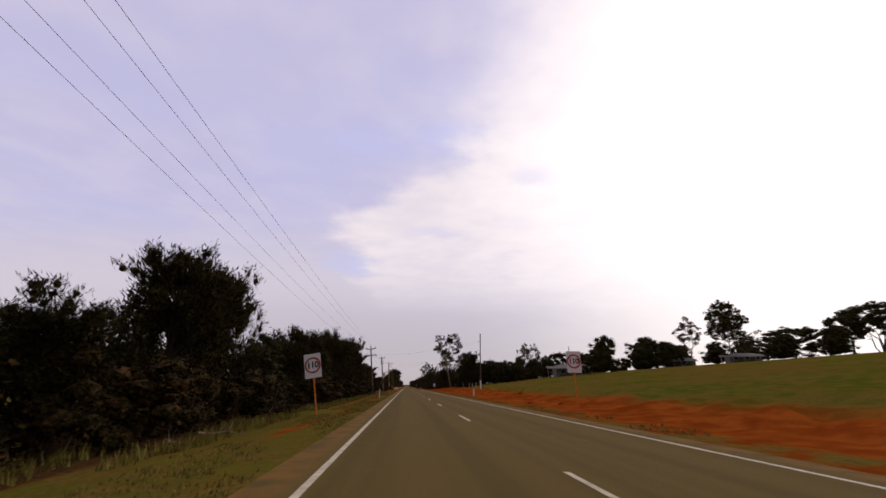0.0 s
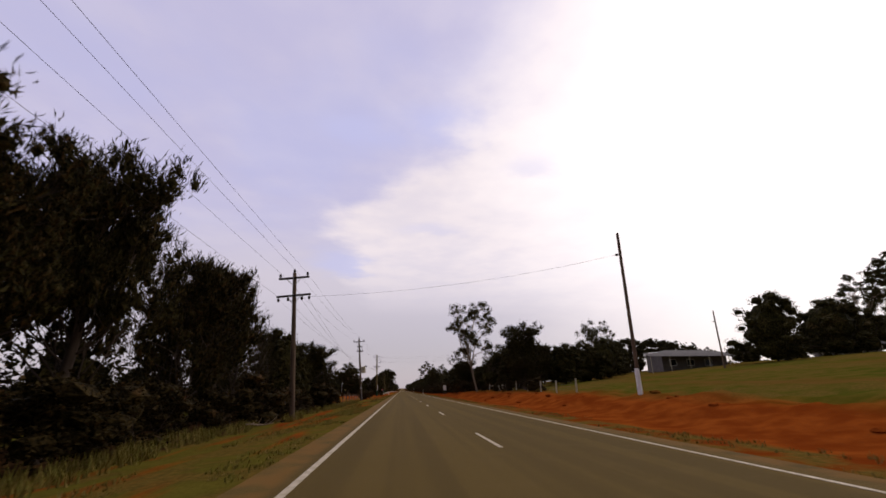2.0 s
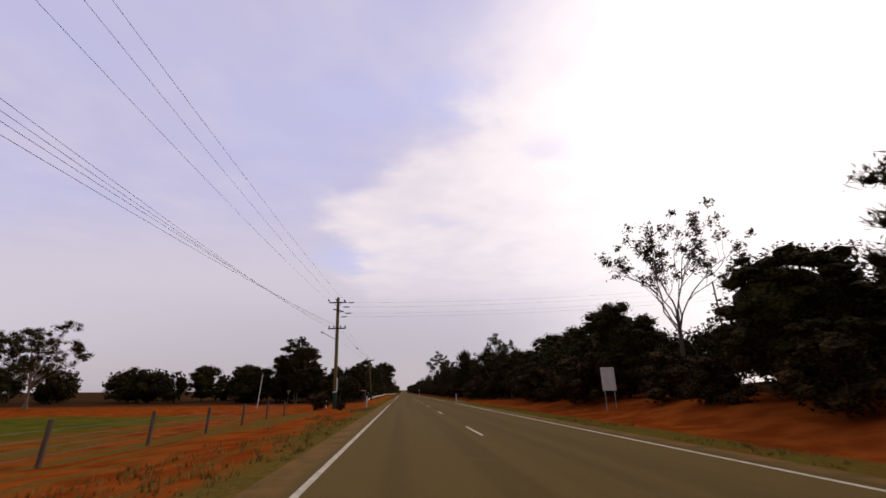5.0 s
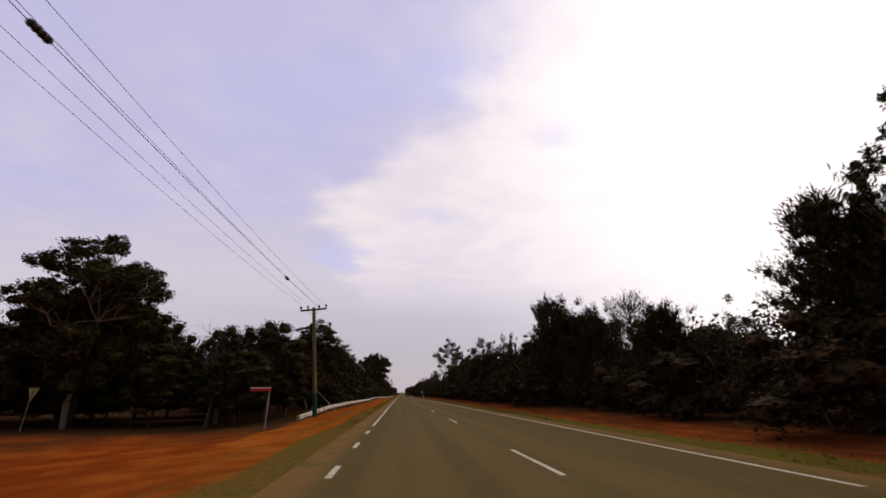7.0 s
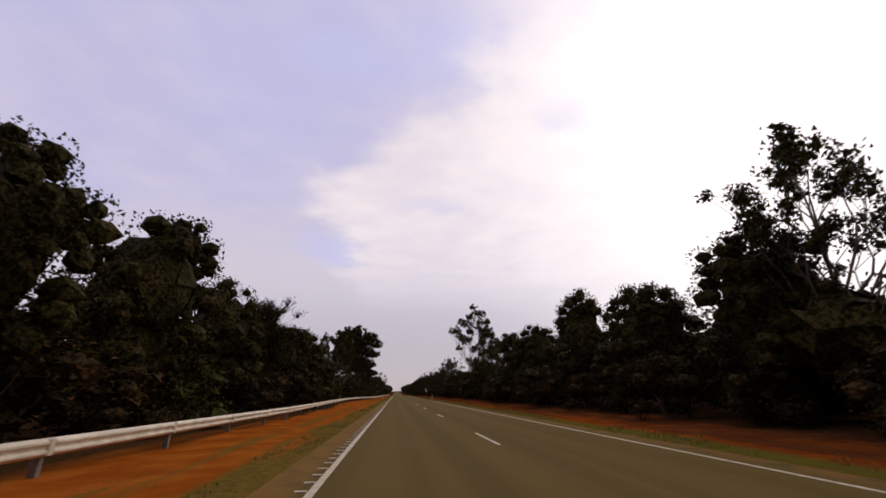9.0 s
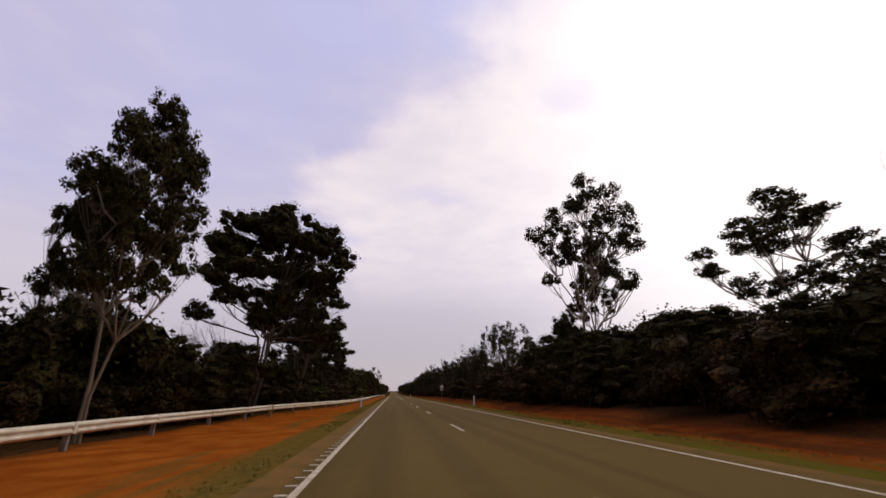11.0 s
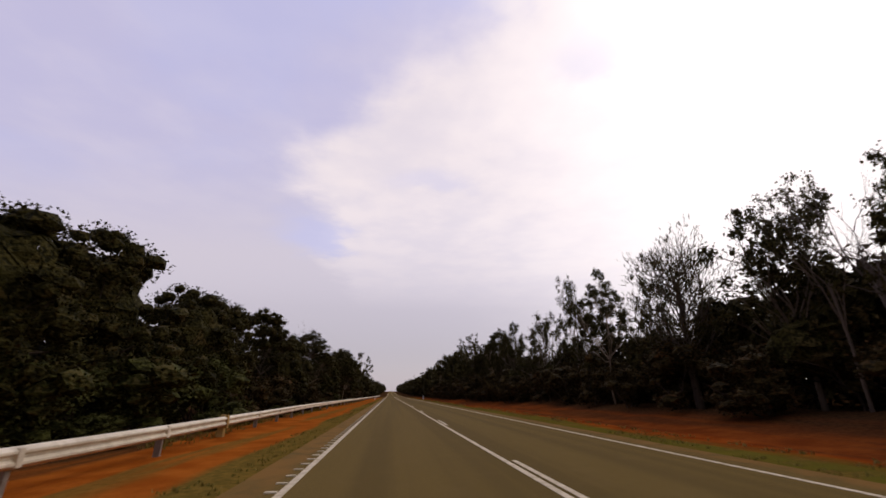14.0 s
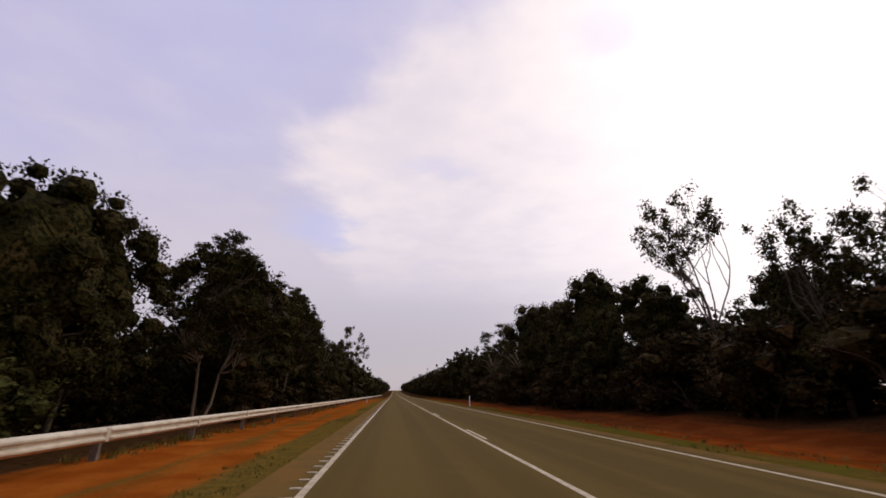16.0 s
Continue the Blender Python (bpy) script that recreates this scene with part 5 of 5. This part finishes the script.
line_fitting(at(P3, 0.5, 7.9), at(P4, 0.5, 7.47), 0.37, 0.3, 0.05, 0.45)
line_fitting(at(P3, 0.5, 7.9), at(P4, 0.5, 7.47), 0.77, 0.3, 0.05, 0.45)
for dz, dx in ((11.1, 0.9), (10.6, 0.4), (9.9, 0.6), (9.5, 0.2)):
    line_fitting(at(P3, dx, dz), (35.7, 177.5, ground_z(36, 177.5) + dz + 0.3), 0.013, 0.5, 0.045, 0.6)
for dx in (-0.85, 0.0, 0.85):
    line_fitting(at(P2, dx, 10.05), at(P3, dx, 11.2), 0.985, 0.6, 0.05, 0.7)
stay = part("stay_wire", rod((-8.3, 231.0, 1.7), (-5.8, 228.6, ground_z(-5.8, 228.6) - 0.1), 0.022, sides=6), SIGN_WHITE)
tagged(stay, "white sleeved stay wire slanting to the ground", "stay wire")


# ---- fences and buildings ----
def post_fence(points, h, label, wires=4, material=TIMBER, every=1):
    f = stand("wire_fence", *points[0], z=0, label=label, category="fence")
    f.matrix_basis = Matrix()
    for k, (x, y) in enumerate(points):
        z = ground_z(x, y)
        part("fence_post", rod((x, y, z - 0.2), (x, y, z + h), 0.05 if k % every else 0.065, sides=7), material, f)
    for w in range(wires):
        bm = bmesh.new()
        for (x0, y0), (x1, y1) in zip(points, points[1:]):
            add_rod(bm, (x0, y0, ground_z(x0, y0) + h * (0.25 + 0.7 * w / wires)), (x1, y1, ground_z(x1, y1) + h * (0.25 + 0.7 * w / wires)), 0.005, sides=3)
        part("fence_wire", bm, WIRE, f)


post_fence([(15.0, 88.6), (14.9, 93.0), (14.8, 97.2), (14.7, 101.5), (14.6, 106.0)], 1.1, "paddock fence of thin pale posts and wire", material=CREAM)
post_fence([(-8.4 - 0.1 * k, 118.5 + 4.8 * k) for k in range(12)], 1.15, "old wire fence beside the green paddock")


def pipe_fence():
    """A strained corner: three posts, a slanting brace and a pipe rail."""
    s = stand("pipe_fence", 13.9, 113.4, z=0, label="pale pipe fence with a slanting brace in the scrub", category="fence")
    s.matrix_basis = Matrix()
    feet = ((15.7, 111.8), (15.0, 114.8), (14.8, 116.7), (14.3, 120.6))
    for x, y in feet:
        z = ground_z(x, y)
        part("post", rod((x, y, z - 0.2), (x, y, z + 1.05), 0.045), CREAM, s)
    for (x0, y0), (x1, y1) in zip(feet, feet[1:]):
        part("rail", rod((x0, y0, ground_z(x0, y0) + 0.85), (x1, y1, ground_z(x1, y1) + 0.85), 0.024), CREAM, s)
    part("brace", rod((14.8, 116.7, ground_z(14.8, 116.7) + 1.0), (14.95, 115.5, ground_z(14.95, 115.5)), 0.035), CREAM, s)


pipe_fence()


def paddock_rail(x0, x1, y):
    s = stand("paddock_rail", (x0 + x1) / 2, y, z=0, label="white pipe rail on two posts in the grass", category="fence", group="paddock rails")
    s.matrix_basis = Matrix()
    part("rail", rod((x0, y, ground_z(x0, y) + 1.0), (x1, y, ground_z(x1, y) + 1.0), 0.04), WHITE, s)
    for x in (x0 + 0.1, x1 - 0.1):
        part("post", rod((x, y, ground_z(x, y) - 0.2), (x, y, ground_z(x, y) + 1.0), 0.04), WHITE, s)


paddock_rail(18.2, 21.4, 137.0)
paddock_rail(24.4, 28.2, 137.0)


def house(x, y, w, d, h, turn, label):
    s = stand("house", x, y, turn=turn, label=label, category="house")
    wall = part("wall", box(0, w, 0, d, -1.2, h), CLADDING, s)
    for k in range(int(w / 3)):
        win = part("window", box(1.2 + 3 * k, 2.4 + 3 * k, -0.03, 0.02, 1.0, 2.1), WHITE, wall)
        part("pane", box(1.27 + 3 * k, 2.33 + 3 * k, -0.045, -0.031, 1.07, 2.03), GLASS_DARK, win)
    bm = bmesh.new()
    pts = [(-0.6, -0.6, h), (w + 0.6, -0.6, h), (w + 0.6, d + 0.6, h), (-0.6, d + 0.6, h), (2.2, d / 2, h + 0.8), (w - 2.2, d / 2, h + 0.8)]
    v = [bm.verts.new(p) for p in pts]
    for f in ((0, 1, 5, 4), (1, 2, 5), (2, 3, 4, 5), (3, 0, 4), (3, 2, 1, 0)):
        bm.faces.new([v[i] for i in f])
    part("roof", bm, ROOF, s, "pale corrugated iron roof")
    bm = bmesh.new()
    v = [bm.verts.new(p) for p in ((-3.4, -3.0, h - 0.75), (w, -3.0, h - 0.75), (w, -0.55, h - 0.05), (-3.4, -0.55, h - 0.05), (-3.4, -3.0, h - 0.69), (w, -3.0, h - 0.69), (w, -0.55, h + 0.01), (-3.4, -0.55, h + 0.01))]
    for f in ((3, 2, 1, 0), (4, 5, 6, 7), (0, 1, 5, 4), (1, 2, 6, 5), (2, 3, 7, 6), (3, 0, 4, 7)):
        bm.faces.new([v[i] for i in f])
    part("verandah_roof", bm, ROOF, s)
    for k in range(int((w + 3) / 3.2) + 1):
        part("verandah_post", rod((-3.2 + 3.2 * k, -2.85, -1.5), (-3.2 + 3.2 * k, -2.85, h - 0.74), 0.06), CREAM, s)


house(45.2, 121.8, 11.0, 6.0, 3.1, -8, "low pale farmhouse with a long verandah")
house(84.0, 126.5, 8.0, 6.0, 2.5, -20, "small white cottage among paddock trees")
house(107.0, 128.0, 9.0, 6.0, 2.5, -25, "small white cottage on the rise")


# ---- verge grass, twigs and clods ----
def verge_grass(name, x0, x1, y0, y1, count, tall, seed, label):
    r = np.random.RandomState(seed)
    verts, faces = [], []
    for _ in range(count):
        x, y = r.uniform(x0, x1), r.uniform(y0, y1)
        if noise.noise((x * 0.5, y * 0.18, 3)) < -0.05:
            continue
        z = ground_z(x, y)
        for b in range(7):
            a, h = r.uniform(0, math.tau), tall * r.uniform(0.4, 1.1)
            bx, by = x + r.normal() * 0.06, y + r.normal() * 0.06
            lx, ly = math.cos(a) * h * 0.5, math.sin(a) * h * 0.5
            w = 0.010 + 0.008 * r.rand()
            i = len(verts)
            verts += [(bx - w * math.sin(a), by + w * math.cos(a), z - 0.02), (bx + w * math.sin(a), by - w * math.cos(a), z - 0.02), (bx + lx, by + ly, z + h)]
            faces.append((i, i + 1, i + 2))
    tagged(raw(name, verts, faces, GRASS), label, "grass", kind="stuff")


verge_grass("verge_grass", -4.6, -2.0, 2, 118, 5200, 0.075, 1, "short green and straw grass on the shoulder")
verge_grass("verge_grass", -5.8, -2.1, 118, 178, 1500, 0.14, 2, "dry tufts on the open shoulder")
verge_grass("verge_grass", -2.9, -2.0, 206, 480, 2600, 0.06, 3, "thin straw grass along the seal")
verge_grass("verge_grass", -6.6, -5.3, 348, 480, 1700, 0.15, 4, "rank dry grass under the guard rail")
verge_grass("verge_grass", 6.8, 8.6, 10, 178, 2000, 0.10, 5, "sparse grass below the red bank")
verge_grass("verge_grass", 6.8, 8.9, 195, 490, 5200, 0.08, 6, "olive grass between seal and red earth")
verge_grass("verge_grass", -8.0, -5.2, 2, 118, 4200, 0.36, 7, "long dry grass at the foot of the thicket")


def fallen_branch(x, y, turn, size):
    b = stand("fallen_branch", x, y, turn=turn, label="bleached fallen branch in the dry grass", category="branch", group="fallen branches")
    r = random.Random(int(x * 31 + y * 17))
    main = bmesh.new()
    pts = [Vector((size * (k / 5 - 0.5), r.uniform(-0.1, 0.1), 0.05 + r.uniform(0, 0.12))) for k in range(6)]
    for k, (p, q) in enumerate(zip(pts, pts[1:])):
        add_rod(main, p, q, 0.04 - 0.005 * k, 0.035 - 0.005 * k, 6)
    part("bough", main, LITTER_STICK, b)
    for p in pts[1:-1]:
        part("twig", rod(p, p + Vector((r.uniform(0.1, 0.5), r.uniform(-0.5, 0.5), r.uniform(0.1, 0.45))) * size * 0.6, 0.016, 0.006, 5), LITTER_STICK, b)


for args in ((-5.6, 14.2, 20, 1.4), (-6.2, 12.5, -35, 1.1), (-6.0, 30.0, 60, 1.2), (-6.3, 55.0, 10, 1.5), (-6.0, 74.0, 40, 1.2), (-6.3, 101.0, -20, 1.3)):
    fallen_branch(*args)


def clod(x, y, size, seed):
    r = random.Random(seed)
    bm = bmesh.new()
    bmesh.ops.create_icosphere(bm, subdivisions=2, radius=size)
    for v in bm.verts:
        v.co *= 1 + 0.35 * noise.noise(v.co * 3 / size + Vector((seed, 0, 0)))
        v.co.z *= 0.55
        v.co.x *= 1.6
    bm.transform(pose(x, y, ground_z(x, y) + 0.1 * size, 0, 0, r.uniform(0, 180)))
    tagged(part("earth_clod", bm, EARTH), "red earth clod on the graded bank", "clod", "earth clods")


CLODS = random.Random(3)
for k in range(46):
    clod(CLODS.uniform(9.4, 14.5), CLODS.uniform(26, 126), CLODS.uniform(0.06, 0.2), k)
